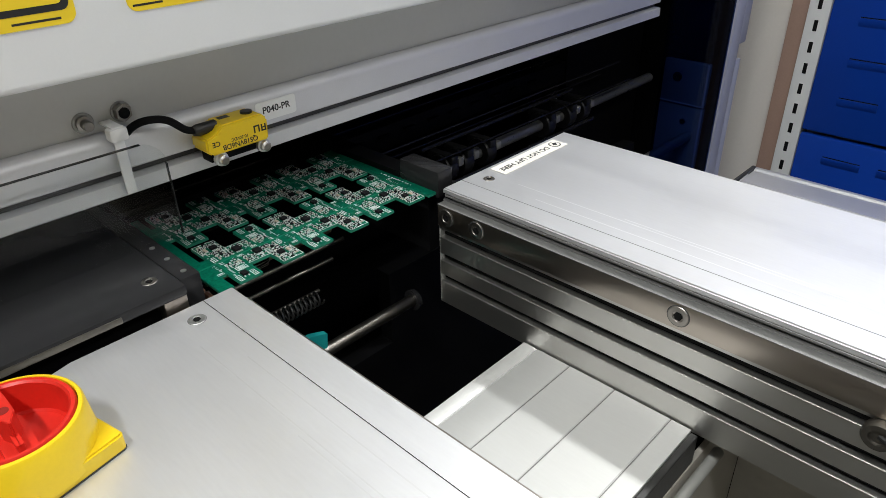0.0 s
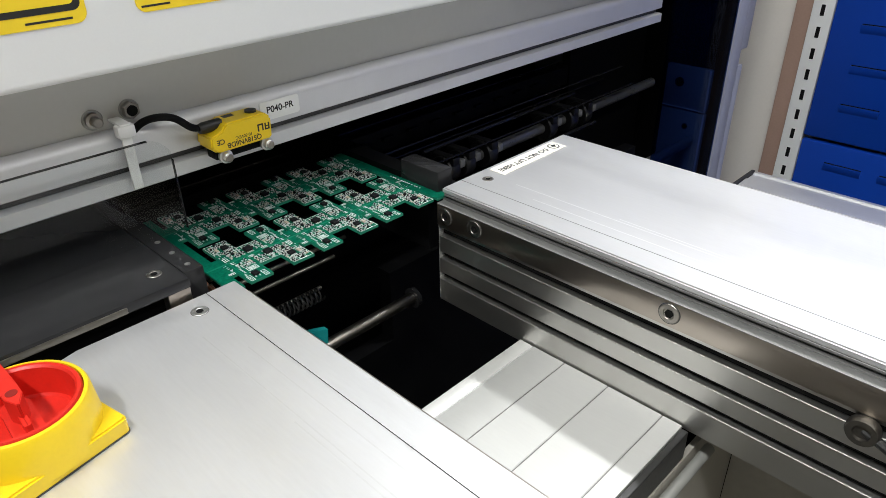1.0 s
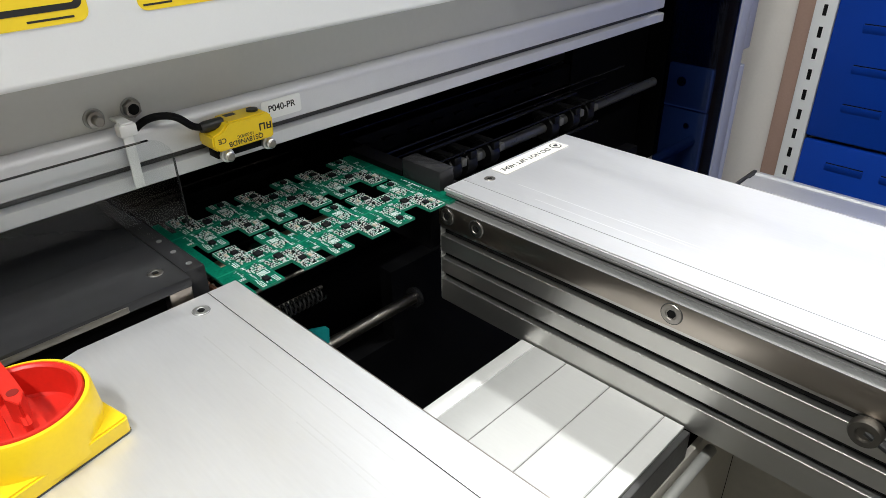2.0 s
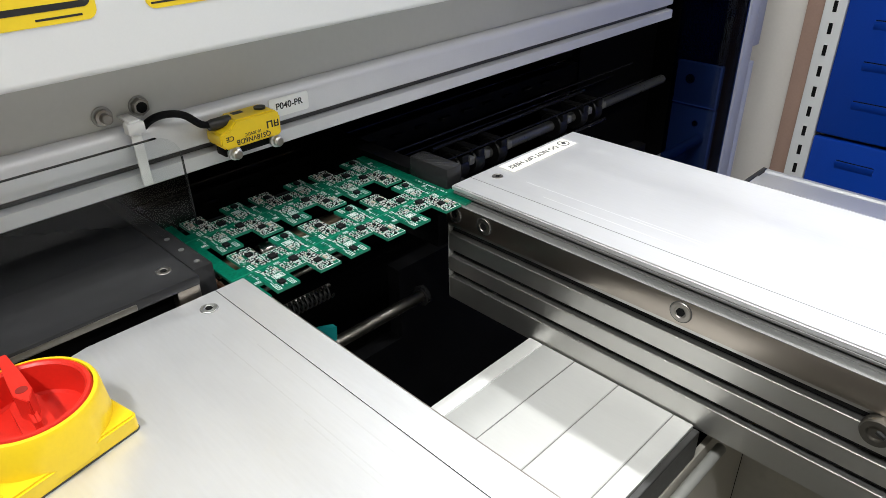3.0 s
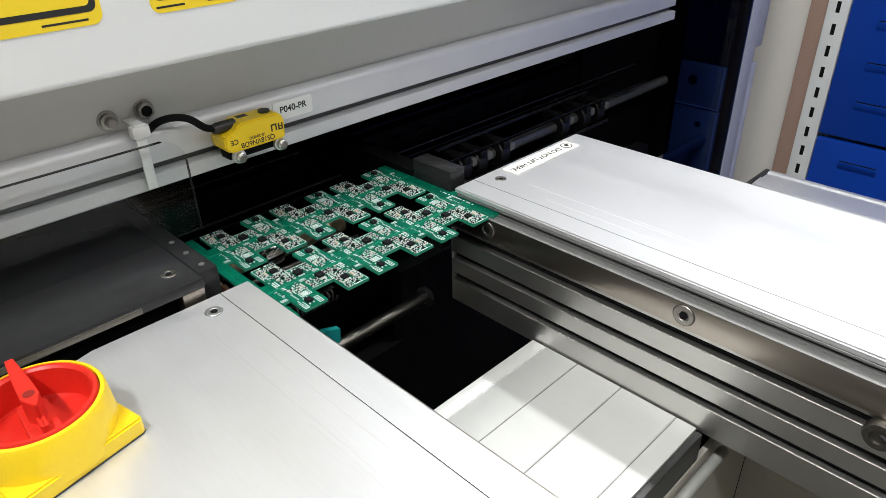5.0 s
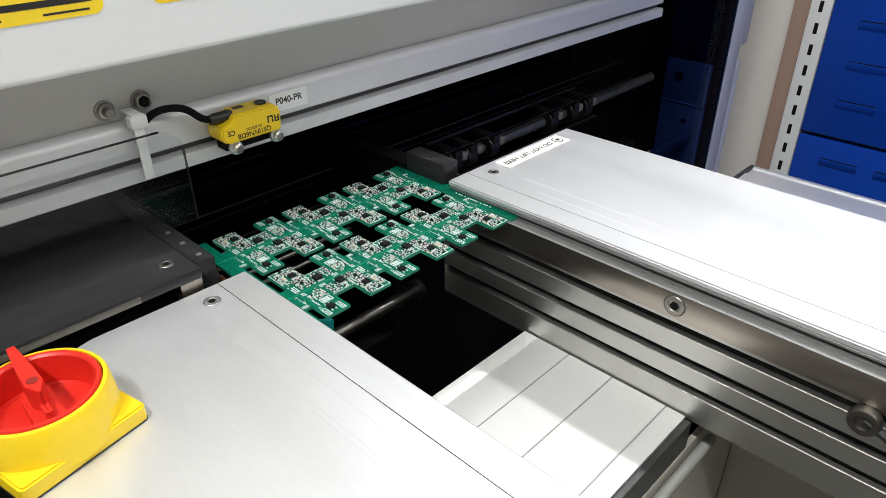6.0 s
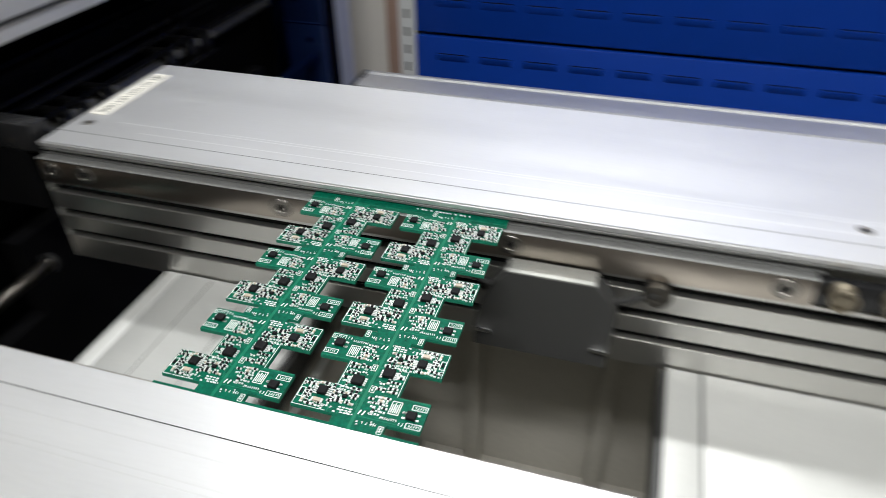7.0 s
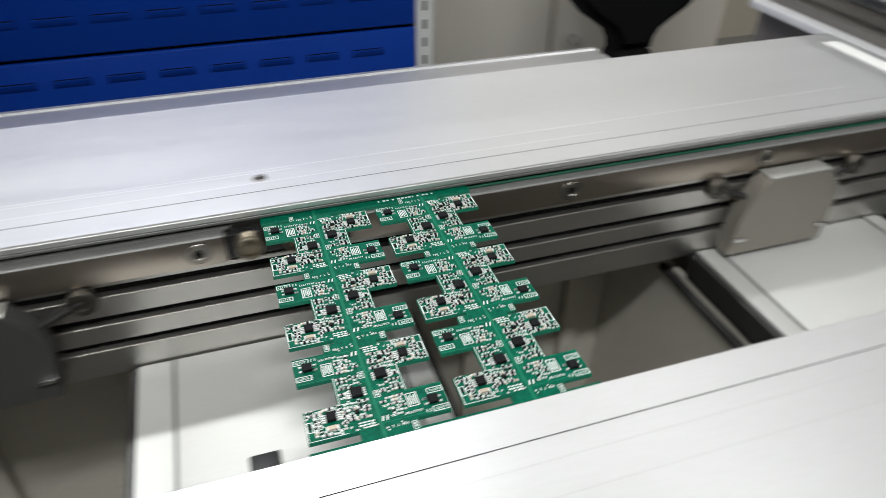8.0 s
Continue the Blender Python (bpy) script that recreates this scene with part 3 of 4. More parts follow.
# ---- photo sensor, cable, tie, clear guard ----
def photo_sensor():
    t = thing("photo_sensor", (-0.053, -0.1045, 0.9985), "yellow plastic photoelectric sensor bolted to the outlet rail", "sensor")
    bm = B()
    pts = [(-0.0172, 0.0010), (-0.0145, -0.0018), (0.0172, -0.0018), (0.0178, 0.0092), (0.0145, 0.0122), (-0.0075, 0.0122), (-0.0110, 0.0085), (-0.0168, 0.0068)]
    prism(bm, pts, "x", 0.0005, 0.0150)
    bmesh.ops.bevel(bm, geom=list(bm.edges), offset=0.0009, segments=2, affect="EDGES")
    part("body", bm, YELLOW, t)
    bm = B(); rod(bm, (0.008, 0.0105, 0.0118), (0.008, 0.0105, 0.0133), 0.0030, 20); part("knob", bm, RUBBER, t)
    bm = B(); box(bm, 0.0, 0.009, -0.013, 0.016, -0.0075, -0.0025, 0.0006); part("bracket", bm, BLACK, t)
    for y in (-0.0098, 0.0143):
        bm = B(); lathe(bm, [(0.0036, 0), (0.0036, 0.0016), (0.0027, 0.0018), (0.0027, 0.0042), (0.0018, 0.005)], 24, Matrix.Translation((0.0120, y, -0.0048)) @ pose(0, 0, 0, 0, 90))
        part("bolt", bm, BRIGHT, t, "zinc plated bolt and washer")
        bm = B(); lathe(bm, [(0.0024, 0.0), (0.0024, 0.0030), (0.0019, 0.0034)], 6, Matrix.Translation((0.0138, y, -0.0048)) @ pose(0, 0, 0, 0, 90)); part("nut", bm, BOLT, t, "hexagon nut")
    f = frame_of((0.01505, 0.0010, 0.0010), (0, -1, 0), (0, 0, -1))
    words("print", "QS18VN6DB", 0.0036, INK, f, t)
    words("print", "10-30VDC", 0.0022, INK, frame_of((0.01505, 0.001, 0.0036), (0, -1, 0), (0, 0, -1)), t)
    words("print", "CE", 0.0036, INK, frame_of((0.01505, -0.0120, 0.0038), (0, -1, 0), (0, 0, -1)), t)
    for y0, y1, z0, z1 in ((0.0092, 0.0100, 0.0034, 0.0070), (0.0118, 0.0126, 0.0034, 0.0070), (0.0092, 0.0126, 0.0064, 0.0072), (0.0134, 0.0142, 0.0034, 0.0070), (0.0134, 0.0162, 0.0034, 0.0041), (0.0134, 0.0162, 0.0050, 0.0056), (0.0154, 0.0162, 0.0034, 0.0070)):
        bm = B(); box(bm, 0.0150, 0.01508, y0, y1, z0, z1); part("print_bar", bm, INK, t)
    bm = B(); lathe(bm, [(0.0020, 0.0), (0.0029, 0.001), (0.0029, 0.0105), (0.0024, 0.0125)], 20, Matrix.Translation((0.0075, -0.0060, 0.0104)) @ pose(0, 0, 0, 90, 0, 0)); part("cable_boot", bm, RUBBER, t, "black cable boot")
    bm = B(); box(bm, 0.0030, 0.0070, -0.004, 0.002, 0.01215, 0.01225); part("print_bar", bm, INK, t)
    return t


photo_sensor()


def tube(name, pts, r, material, label, category, parent=None):
    c = bpy.data.curves.new(name, "CURVE")
    c.dimensions, c.bevel_depth, c.bevel_resolution, c.use_fill_caps = "3D", r, 4, True
    s = c.splines.new("NURBS")
    s.points.add(len(pts) - 1)
    for p, q in zip(s.points, pts):
        p.co = (*q, 1)
    s.use_endpoint_u, s.order_u = True, 4
    o = bpy.data.objects.new(name, c)
    me = bpy.data.meshes.new_from_object(o)
    bpy.data.objects.remove(o)
    me.materials.append(material)
    me.polygons.foreach_set("use_smooth", [True] * len(me.polygons))
    ob = new(name, me)
    if parent:
        ob.parent = parent
        return tagged(ob, label)
    return tagged(ob, label, category)


tube("sensor_cable", [(-0.056, -0.1500, 1.0130), (-0.053, -0.1470, 1.0175), (-0.048, -0.1400, 1.0195), (-0.046, -0.1320, 1.0170), (-0.0455, -0.1270, 1.0100), (-0.0455, -0.1225, 1.0092), (-0.0455, -0.1190, 1.0092)], 0.0018, BLACK, "black sensor cable looping over the rail", "cable")


def cable_tie():
    t = thing("cable_tie", (-0.052, -0.1565, 1.0), "milky nylon cable tie round the outlet rail", "cable tie")
    bm = B(); box(bm, 0.0022, 0.0034, -0.0024, 0.0024, -0.0125, 0.014, 0.0004); part("strap", bm, NYLON, t)
    bm = B(); box(bm, -0.010, 0.0032, -0.0026, 0.0026, 0.0190, 0.0202, 0.0004, 2, Matrix.Translation((0.002, 0, 0)))
    part("strap", bm, NYLON, t)
    bm = B(); box(bm, 0.0000, 0.0060, -0.0042, 0.0042, 0.0135, 0.0195, 0.0012); part("head", bm, NYLON, t)


cable_tie()


def guard():
    t = thing("clear_guard", (-0.043, -0.30, 0.95), "clear acrylic guard sheet in front of the rail", "guard")
    bm = B()
    pts = [(-0.45, 0.061), (-0.45, 0.0130), (0.1584, 0.0130), (0.1590, 0.050)]
    for i in range(6):
        a = radians(90 * i / 5)
        pts.append((0.149 + 0.010 * math.cos(a), 0.051 + 0.010 * math.sin(a)))
    prism(bm, pts, "x", 0.0, 0.003)
    o = part("sheet", bm, CLEAR, t)
    o.visible_shadow = False
    # thin near-black edge lines paint the dark reflection in the sheet's edge
    bm = B()
    box(bm, 0.0005, 0.0025, -0.45, 0.149, 0.0614, 0.0617)
    box(bm, 0.0005, 0.0025, 0.1590, 0.1593, 0.0130, 0.050)
    part("edge", bm, CLEAREDGE, t, "sheet edge, its dark reflection put into the colour")


guard()


def tinted_window():
    t = thing("tinted_window", (-0.050, 0.45, 0.9), "blue tinted acrylic window at the machine's end", "window")
    bm = B(); box(bm, 0.0, 0.004, -0.094, 0.0495, -0.35, 0.5, 0.0004)
    o = part("sheet", bm, BLUEGLASS, t)
    o.visible_shadow = False
    b = thing("bearing_plate", (-0.092, 0.4995, 0.84), "grey steel bearing plates with bolt holes behind the window", "bracket")
    for z0, z1 in ((0.018, 0.0670), (-0.080, 0.0155)):
        bm = B(); box(bm, -0.022, 0.0325, -0.0065, 0.0, z0, z1, 0.0010); pl = part("plate", bm, GREY, b)
        # pale strips along two edges paint the plate's specular highlight
        bm = B(); box(bm, 0.0305, 0.0328, -0.0072, -0.0064, z0, z1, 0.0003, 1); part("edge", bm, ALU, pl, "pale strip painted as the plate edge's highlight")
        bm = B(); box(bm, -0.022, 0.0328, -0.0072, -0.0064, z0 - 0.0004, z0 + 0.0012, 0.0003, 1); part("edge", bm, ALU, pl, "pale strip painted as the plate edge's highlight")
    for x, z, r in ((-0.004, 0.0480, 0.0056), (0.0105, -0.0030, 0.0036)):
        bm = B(); rod(bm, (x, -0.0072, z), (x, -0.006, z), r, 20); part("hole", bm, SOCKET, b)


tinted_window()


# ---- inside the outlet ----
def shafts():
    s = thing("drive_shaft", (-0.12, 0.28, 0.888), "steel drive shaft with black clamp rings", "shaft")
    bm = B(); rod(bm, (0, -0.20, 0), (0, 0.19, 0), 0.0052, 20); part("shaft", bm, SHAFT, s)
    for y in (-0.155, -0.135, -0.105, -0.015, 0.02, 0.045):
        bm = B(); lathe(bm, [(0.0062, -0.006), (0.012, -0.006), (0.0125, -0.005), (0.0125, 0.005), (0.012, 0.006), (0.0062, 0.006)], 18, Matrix.Translation((0, y, 0)) @ pose(0, 0, 0, 90))
        part("clamp_ring", bm, RUBBER, s)
        bm = B(); box(bm, -0.016, 0.013, y - 0.004, y + 0.004, 0.006, 0.013, 0.001); part("clamp_block", bm, RUBBER, s)
        bm = B(); box(bm, 0.004, 0.0118, y + 0.0062, y + 0.0130, 0.001, 0.0085, 0.0015); part("clip", bm, GREY, s, "grey clip beside the ring")
    for z, x in ((0.016, -0.012), (-0.008, 0.016)):
        bm = B(); rod(bm, (x, -0.17, z), (x, 0.05, z), 0.0018, 10); part("rod", bm, DARKSTEEL, s)
    s = thing("drive_shaft", (-0.073, 0.44, 0.821), "grey steel shaft behind the tinted window", "shaft")
    bm = B(); rod(bm, (0, -0.08, 0), (0, 0.0515, 0), 0.0062, 20); part("shaft", bm, SHAFT, s)
    s = thing("roller_shaft", (-0.030, -0.06, 0.857), "polished steel shaft low in the outlet", "shaft")
    bm = B(); rod(bm, (0, -0.09, 0), (0, 0.058, 0), 0.0042, 20); part("shaft", bm, BOLT, s)
    bm = B(); rod(bm, (0, 0.058, 0), (0, 0.061, 0), 0.0075, 20); part("flange", bm, DARKSTEEL, s)
    s = thing("roller", (-0.080, -0.06, 0.909), "worn bronze roller inside the outlet", "roller")
    bm = B(); rod(bm, (0, -0.075, 0), (0, 0.068, 0), 0.0036, 20); part("axle", bm, DARKSTEEL, s)
    bm = B(); rod(bm, (0, -0.060, 0), (0, -0.034, 0), 0.0050, 20); part("bush", bm, BRASS, s)
    bm = B(); rod(bm, (0, -0.018, 0), (0, 0.030, 0), 0.0062, 20); part("sleeve", bm, BRASS, s)
    bm = B(); lathe(bm, [(0.005, -0.006), (0.0085, -0.006), (0.0088, -0.005), (0.0088, 0.005), (0.0085, 0.006), (0.005, 0.006)], 20, Matrix.Translation((0, -0.026, 0)) @ pose(0, 0, 0, 90)); part("collar", bm, CHROME, s)
    s = thing("guide_rod", (-0.080, -0.06, 0.890), "thin steel guide rods under the roller", "rod")
    for dx, dz, y0, y1 in ((0.004, 0.006, -0.055, 0.040), (0.010, -0.001, -0.055, 0.025), (0.012, -0.018, -0.030, 0.010)):
        bm = B(); rod(bm, (dx, y0, dz), (dx, y1, dz), 0.0014, 12); part("rod", bm, BOLT, s)
    s = thing("roller_chain", (-0.15, 0.10, 0.919), "black chain bar with small steel links in the outlet", "chain")
    bm = B(); box(bm, -0.012, -0.002, -0.24, 0.30, -0.012, 0.008, 0.001); part("bar", bm, BLACK, s)
    for k in range(14):
        y = -0.19 + 0.0285 * k
        bm = B(); box(bm, -0.002, 0.0015, y, y + 0.012, -0.0012, 0.0012, 0.0004); part("link", bm, BLACK, s)
    for dx, z in ((-0.105, 0.905), (-0.120, 0.921), (-0.142, 0.903), (-0.165, 0.928), (-0.185, 0.908), (-0.205, 0.935), (-0.230, 0.915), (-0.255, 0.940)):
        s = thing("cross_rod", (dx, 0.04, z), "thin dark steel rod across the machine outlet", "rod", "cross rods")
        bm = B(); rod(bm, (0, -0.175, 0), (0, 0.36, 0), 0.0009, 8); part("rod", bm, DARKSTEEL, s)
    s = thing("teal_bracket", (-0.030, -0.083, 0.850), "small teal enamelled bracket", "bracket")
    bm = B(); prism(bm, [(-0.014, 0.002), (0.0072, 0.006), (0.0086, 0.0205), (-0.002, 0.0242), (-0.014, 0.0242)], "x", -0.002, 0.002); part("plate", bm, TEAL, s)


shafts()


def spring():
    n, turns, ln = 180, 11, 0.034
    pts = [(0.004 * math.cos(2 * math.pi * turns * i / n), -ln / 2 + ln * i / n, 0.004 * math.sin(2 * math.pi * turns * i / n)) for i in range(n + 1)]
    o = tube("coil_spring", pts, 0.0006, RUBBER, "dark steel coil spring under the board", "spring")
    o.location = (-0.030, -0.092, 0.8965)


spring()


def inner_rails():
    t = thing("inner_rail", (-0.31, -0.151, 0.90), "dark oiled steel rail cover inside the machine", "rail")
    bm = B(); box(bm, -0.40, 0.3085, -0.40, -0.0105, 0.0545, 0.0600, 0.0012, 2); part("cover", bm, DARKSTEEL, t)
    bm = B(); box(bm, -0.40, 0.300, -0.40, -0.0105, -0.02, 0.0544); part("body", bm, BLACK, t)
    bm = B(); box(bm, 0.3000, 0.3070, -0.0215, -0.0105, 0.040, 0.0544, 0.0008); part("end_face", bm, STEEL, t)
    bm = B(); box(bm, 0.3078, 0.3092, -0.40, -0.0400, 0.0553, 0.0583, 0.0005); part("worn_edge", bm, WHEEL, t, "worn bright front edge")
    bm = B(); box(bm, -0.40, 0.3015, -0.0100, 0.0, -0.02, 0.0590, 0.0012, 2); part("edge_strip", bm, DARKSTEEL, t)
    for x in (0.265, 0.280, 0.2954):
        bm = B(); rod(bm, (x, -0.005, 0.0588), (x, -0.005, 0.0593), 0.0014, 12); part("pin", bm, BRIGHT, t, "bright pin end")
    screw(t, (0.294, -0.0205, 0.0598), (0, 0, 1), 0.0035)
    t = thing("inner_rail", (-0.10, 0.018, 0.90), "dark steel rail end block inside the machine", "rail")
    bm = B(); box(bm, 0.060, 0.094, -0.016, -0.003, 0.04, 0.0570, 0.0012, 2); part("cover", bm, DARKSTEEL, t)
    bm = B(); box(bm, -0.40, 0.085, -0.016, 0.010, 0.0, 0.0398); box(bm, -0.40, 0.0598, -0.016, -0.003, 0.0398, 0.048); part("body", bm, BLACK, t)


inner_rails()


def chain(y, x0, n):
    t = thing("drive_chain", (x0, y, 0.941), "rusty brown roller chain beside the board edge", "chain", "drive chains")
    for k in range(n):
        x = 0.0075 * k
        bm = B(); box(bm, x, x + 0.0062, -0.0016, 0.0016, -0.004, 0.001, 0.0008, 1); part("link", bm, RUST, t)
        bm = B(); rod(bm, (x + 0.0068, -0.0024, -0.0015), (x + 0.0068, 0.0024, -0.0015), 0.0016, 10); part("pin", bm, WHEEL, t)


chain(0.0072, -0.115, 14)
chain(-0.1472, -0.115, 15)


# ---- rotary switch ----
def rotary_switch():
    t = thing("main_switch", (0.0445, -0.2459, 0.950, 0, 0, 12), "red and yellow rotary main switch on the rail cover", "switch")
    h = 0.0226
    bm = B()
    prism(bm, rounded(-h, h, -h, h, 0.0020), "z", 0.0007, 0.0068)
    bmesh.ops.bevel(bm, geom=[e for e in bm.edges if min(e.verts[0].co.z, e.verts[1].co.z) > 0.0066], offset=0.0008, segments=2, affect="EDGES")
    lathe(bm, [(0.0238, 0.0030), (0.0236, 0.0068), (0.0226, 0.0190), (0.0220, 0.0200), (0.0208, 0.0202), (0.0206, 0.0060)], 64)
    part("base", bm, YELLOW, t, "square yellow base with round collar")
    bm = B(); prism(bm, rounded(-h - 0.0002, h + 0.0002, -h - 0.0002, h + 0.0002, 0.0022), "z", 0.0, 0.0007); part("gasket", bm, RUBBER, t, "thin black gasket")
    bm = B()
    lathe(bm, [(0.0204, 0.0070), (0.0204, 0.0198), (0.0199, 0.0206), (0.0188, 0.0206), (0.0180, 0.0198), (0.0170, 0.0092), (0.0162, 0.0082), (0.005, 0.0080)], 64)
    part("dial", bm, RED, t, "red dished dial")
    bm = B()
    top = [(-0.0245, -0.0014), (-0.0080, -0.0026), (0.0016, -0.0029), (0.0074, -0.0003), (0.0074, 0.0003), (0.0016, 0.0029), (-0.0080, 0.0026), (-0.0245, 0.0014)]
    prism(bm, top, "z", 0.0070, 0.0238)
    bmesh.ops.bevel(bm, geom=list(bm.edges), offset=0.00025, segments=2, affect="EDGES")
    turn = Matrix.Rotation(radians(-12 - 2), 3, "Z")
    bmesh.ops.rotate(bm, cent=(0, 0, 0), matrix=turn, verts=bm.verts)
    part("handle", bm, RED, t, "red grip bar")
    bm = B(); prism(bm, rounded(-0.010, 0.0158, -0.0048, 0.0048, 0.0046), "z", 0.0070, 0.0180)
    bmesh.ops.bevel(bm, geom=[e for e in bm.edges if min(e.verts[0].co.z, e.verts[1].co.z) > 0.0179], offset=0.0036, segments=4, affect="EDGES")
    bmesh.ops.rotate(bm, cent=(0, 0, 0), matrix=turn, verts=bm.verts)
    part("handle_foot", bm, RED, t, "rounded red foot of the grip")
    bm = B(); rod(bm, (0.0, 0.0, 0.0232), (0.0, 0.0, 0.02395), 0.0019, 20); part("hole", bm, DARKRED, t)
    return t


rotary_switch()


# ---- blue louvred rack, cupboards, chair, next machine ----
def blue_rack():
    t = thing("louvre_rack", (0.35, 0.62, 0.0), "blue louvred steel panels on slotted white uprights", "rack")
    for z0, z1, first in ((0.42, 0.8105, 0.4565), (0.8150, 1.28, 0.8503), (1.2845, 1.60, 1.32)):
        bm = B(); box(bm, -0.3360, 0.3360, 0.0, 0.012, z0, z1, 0.0025, 2)
        p = part("panel", bm, BLUE, t, "blue enamelled panel with pressed louvres")
        z = first
        while z < z1 - 0.02:
            x = -0.3044
            while x < 0.30:
                bm = B()
                prism(bm, [(0.0005, 0.0), (-0.0012, 0.0020), (-0.0035, 0.0092), (-0.0035, 0.0100), (0.0005, 0.0100)], "x", 0.0, 0.0425)
                lv = part("louvre", bm, BLUE, p)
                lv.location = (x, 0, z)
                bm = B(); box(bm, 0.0005, 0.042, -0.0008, 0.001, 0.0101, 0.0111)
                part("slot", bm, SOCKET, lv)
                x += 0.0612
            z += 0.0457
    for x0, x1 in ((-0.3616, -0.3376), (0.3376, 0.3616)):
        bm = B(); box(bm, x0, x1, 0.004, 0.030, 0.0, 1.70, 0.001)
        u = part("upright", bm, WHITE, t, "slotted white upright")
        z = 0.6075
        while z < 1.25:
            bm = B(); box(bm, (x0 + x1) / 2 - 0.0022, (x0 + x1) / 2 + 0.0022, 0.0033, 0.005, z, z + 0.0125, 0.0004, 1)
            part("slot", bm, SOCKET, u)
            z += 0.0248
    # brown upright band: the soft shade beside the rack, built as a solid strip
    bm = B(); box(bm, -0.3830, -0.3620, 0.012, 0.06, 0.0, 1.7, 0.001)
    part("side_shade", bm, TAN, t, "pinkish brown band standing in for soft shade")
    bm = B(); box(bm, -0.36, 0.36, 0.032, 0.06, 0.0, 1.7); part("back_board", bm, GREY, t)


blue_rack()


def cupboard(x0, x1, y, label):
    t = thing("cupboard", ((x0 + x1) / 2, y, 0.0), label, "cupboard", "cupboards")
    h = (x1 - x0) / 2
    bm = B(); box(bm, -h, h, 0.004, 0.45, 0.02, 1.9, 0.003); part("body", bm, LGREY, t)
    bm = B(); box(bm, -h + 0.004, h - 0.004, -0.014, 0.0035, 0.05, 1.89, 0.003); part("door", bm, LGREY, t)
    bm = B(); rod(bm, (-h + 0.04, -0.03, 0.67), (-h + 0.04, -0.014, 0.67), 0.008, 16); part("knob", bm, CHROME, t)


cupboard(0.74, 1.030, 0.9, "pale beige cupboard behind the conveyor")
cupboard(1.036, 1.42, 0.9, "pale beige cupboard with a small round knob")
scr = thing("side_screen", (-0.36, 0.65, 0.0), "pale grey upright panel beside the blue rack", "panel")
bm = B(); box(bm, -0.34, 0.326, -0.010, 0.010, 0.0, 1.9, 0.002); part("panel", bm, LGREY, scr)
bm = B(); box(bm, -0.34, 0.326, -0.012, 0.012, 1.9, 1.92, 0.002); part("top_trim", bm, ALU, scr)


def chair():
    t = thing("office_chair", (1.048, 0.66, 0.0), "black office chair with a rounded backrest", "chair")
    bm = B()
    half = [(0.034, 0.735), (0.037, 0.752), (0.046, 0.766), (0.066, 0.780), (0.088, 0.794), (0.108, 0.814), (0.120, 0.840), (0.126, 0.880), (0.127, 1.02), (0.118, 1.09), (0.092, 1.13), (0.045, 1.147)]
    pts = half + [(-w, z) for w, z in half[::-1]]
    prism(bm, pts, "y", -0.03, 0.02)
    bmesh.ops.bevel(bm, geom=[e for e in bm.edges if abs(e.verts[0].co.y - e.verts[1].co.y) < 1e-6], offset=0.014, segments=3, affect="EDGES")
    part("backrest", bm, FABRIC, t)
    bm = B(); box(bm, -0.034, 0.034, -0.028, 0.018, 0.56, 0.7348, 0.008, 3); part("back_stem", bm, FABRIC, t)
    bm = B(); box(bm, -0.23, 0.23, 0.0, 0.44, 0.44, 0.52, 0.03, 4); part("seat", bm, FABRIC, t)
    bm = B(); box(bm, -0.03, 0.03, -0.02, 0.20, 0.42, 0.45, 0.004); box(bm, -0.03, 0.03, -0.02, 0.03, 0.42, 0.60, 0.004); part("back_bracket", bm, FABRIC, t)
    bm = B(); rod(bm, (0, 0.22, 0.08), (0, 0.22, 0.44), 0.025); part("column", bm, CHROME, t)
    for k in range(5):
        a = radians(72 * k + 10)
        bm = B(); rod(bm, (0, 0.22, 0.10), (0.26 * math.cos(a), 0.22 + 0.26 * math.sin(a), 0.07), 0.018, 12); part("foot", bm, FABRIC, t)
        bm = B(); rod(bm, (0.26 * math.cos(a), 0.205 + 0.26 * math.sin(a), 0.03), (0.26 * math.cos(a), 0.235 + 0.26 * math.sin(a), 0.03), 0.03, 16); part("castor", bm, FABRIC, t)


chair()


WARMDARK = mat("dark_warm_grey_enamel", (0.13, 0.12, 0.11), 0.45, 0.0, 0.06, 12, bump=0.03, fine=300)


def next_machine():
    t = thing("next_machine", (1.0, 0.0, 0.0), "grey machine at the conveyor's far end", "machine")
    bm = B(); box(bm, -0.132, -0.1185, -0.35, 0.215, 0.9420, 0.9485, 0.0010); part("lip", bm, ALU, t, "aluminium lip rail")
    bm = B(); box(bm, -0.118, -0.02, -0.35, 0.215, 0.40, 0.955); part("panel", bm, WARMDARK, t)
    bm = B(); box(bm, -0.10, 0.3, -0.35, 0.215, 0.99, 1.10, 0.004); part("hood", bm, WARMDARK, t)
    bm = B(); box(bm, -0.02, 0.3, -0.35, 0.215, 0.0, 0.99); part("body", bm, BLACK, t)
    bm = B(); rod(bm, (-0.115, -0.30, 0.975), (-0.115, 0.215, 0.975), 0.006, 14); part("bar", bm, RUBBER, t)


next_machine()


# ---- circuit board panel ----
PITCH, TH = 0.04415, 0.0016
COLUMNS = (-0.0239, -0.0761)
# packages of one board: x, y, half width, half depth, height
PACKAGES = ((-0.0190, 0.0134, 0.0018, 0.0017, 0.0014), (-0.0049, -0.0031, 0.0021, 0.0020, 0.0016), (-0.0151, -0.0108, 0.0017, 0.0018, 0.0014), (-0.0065, -0.0112, 0.0009, 0.0007, 0.0010))


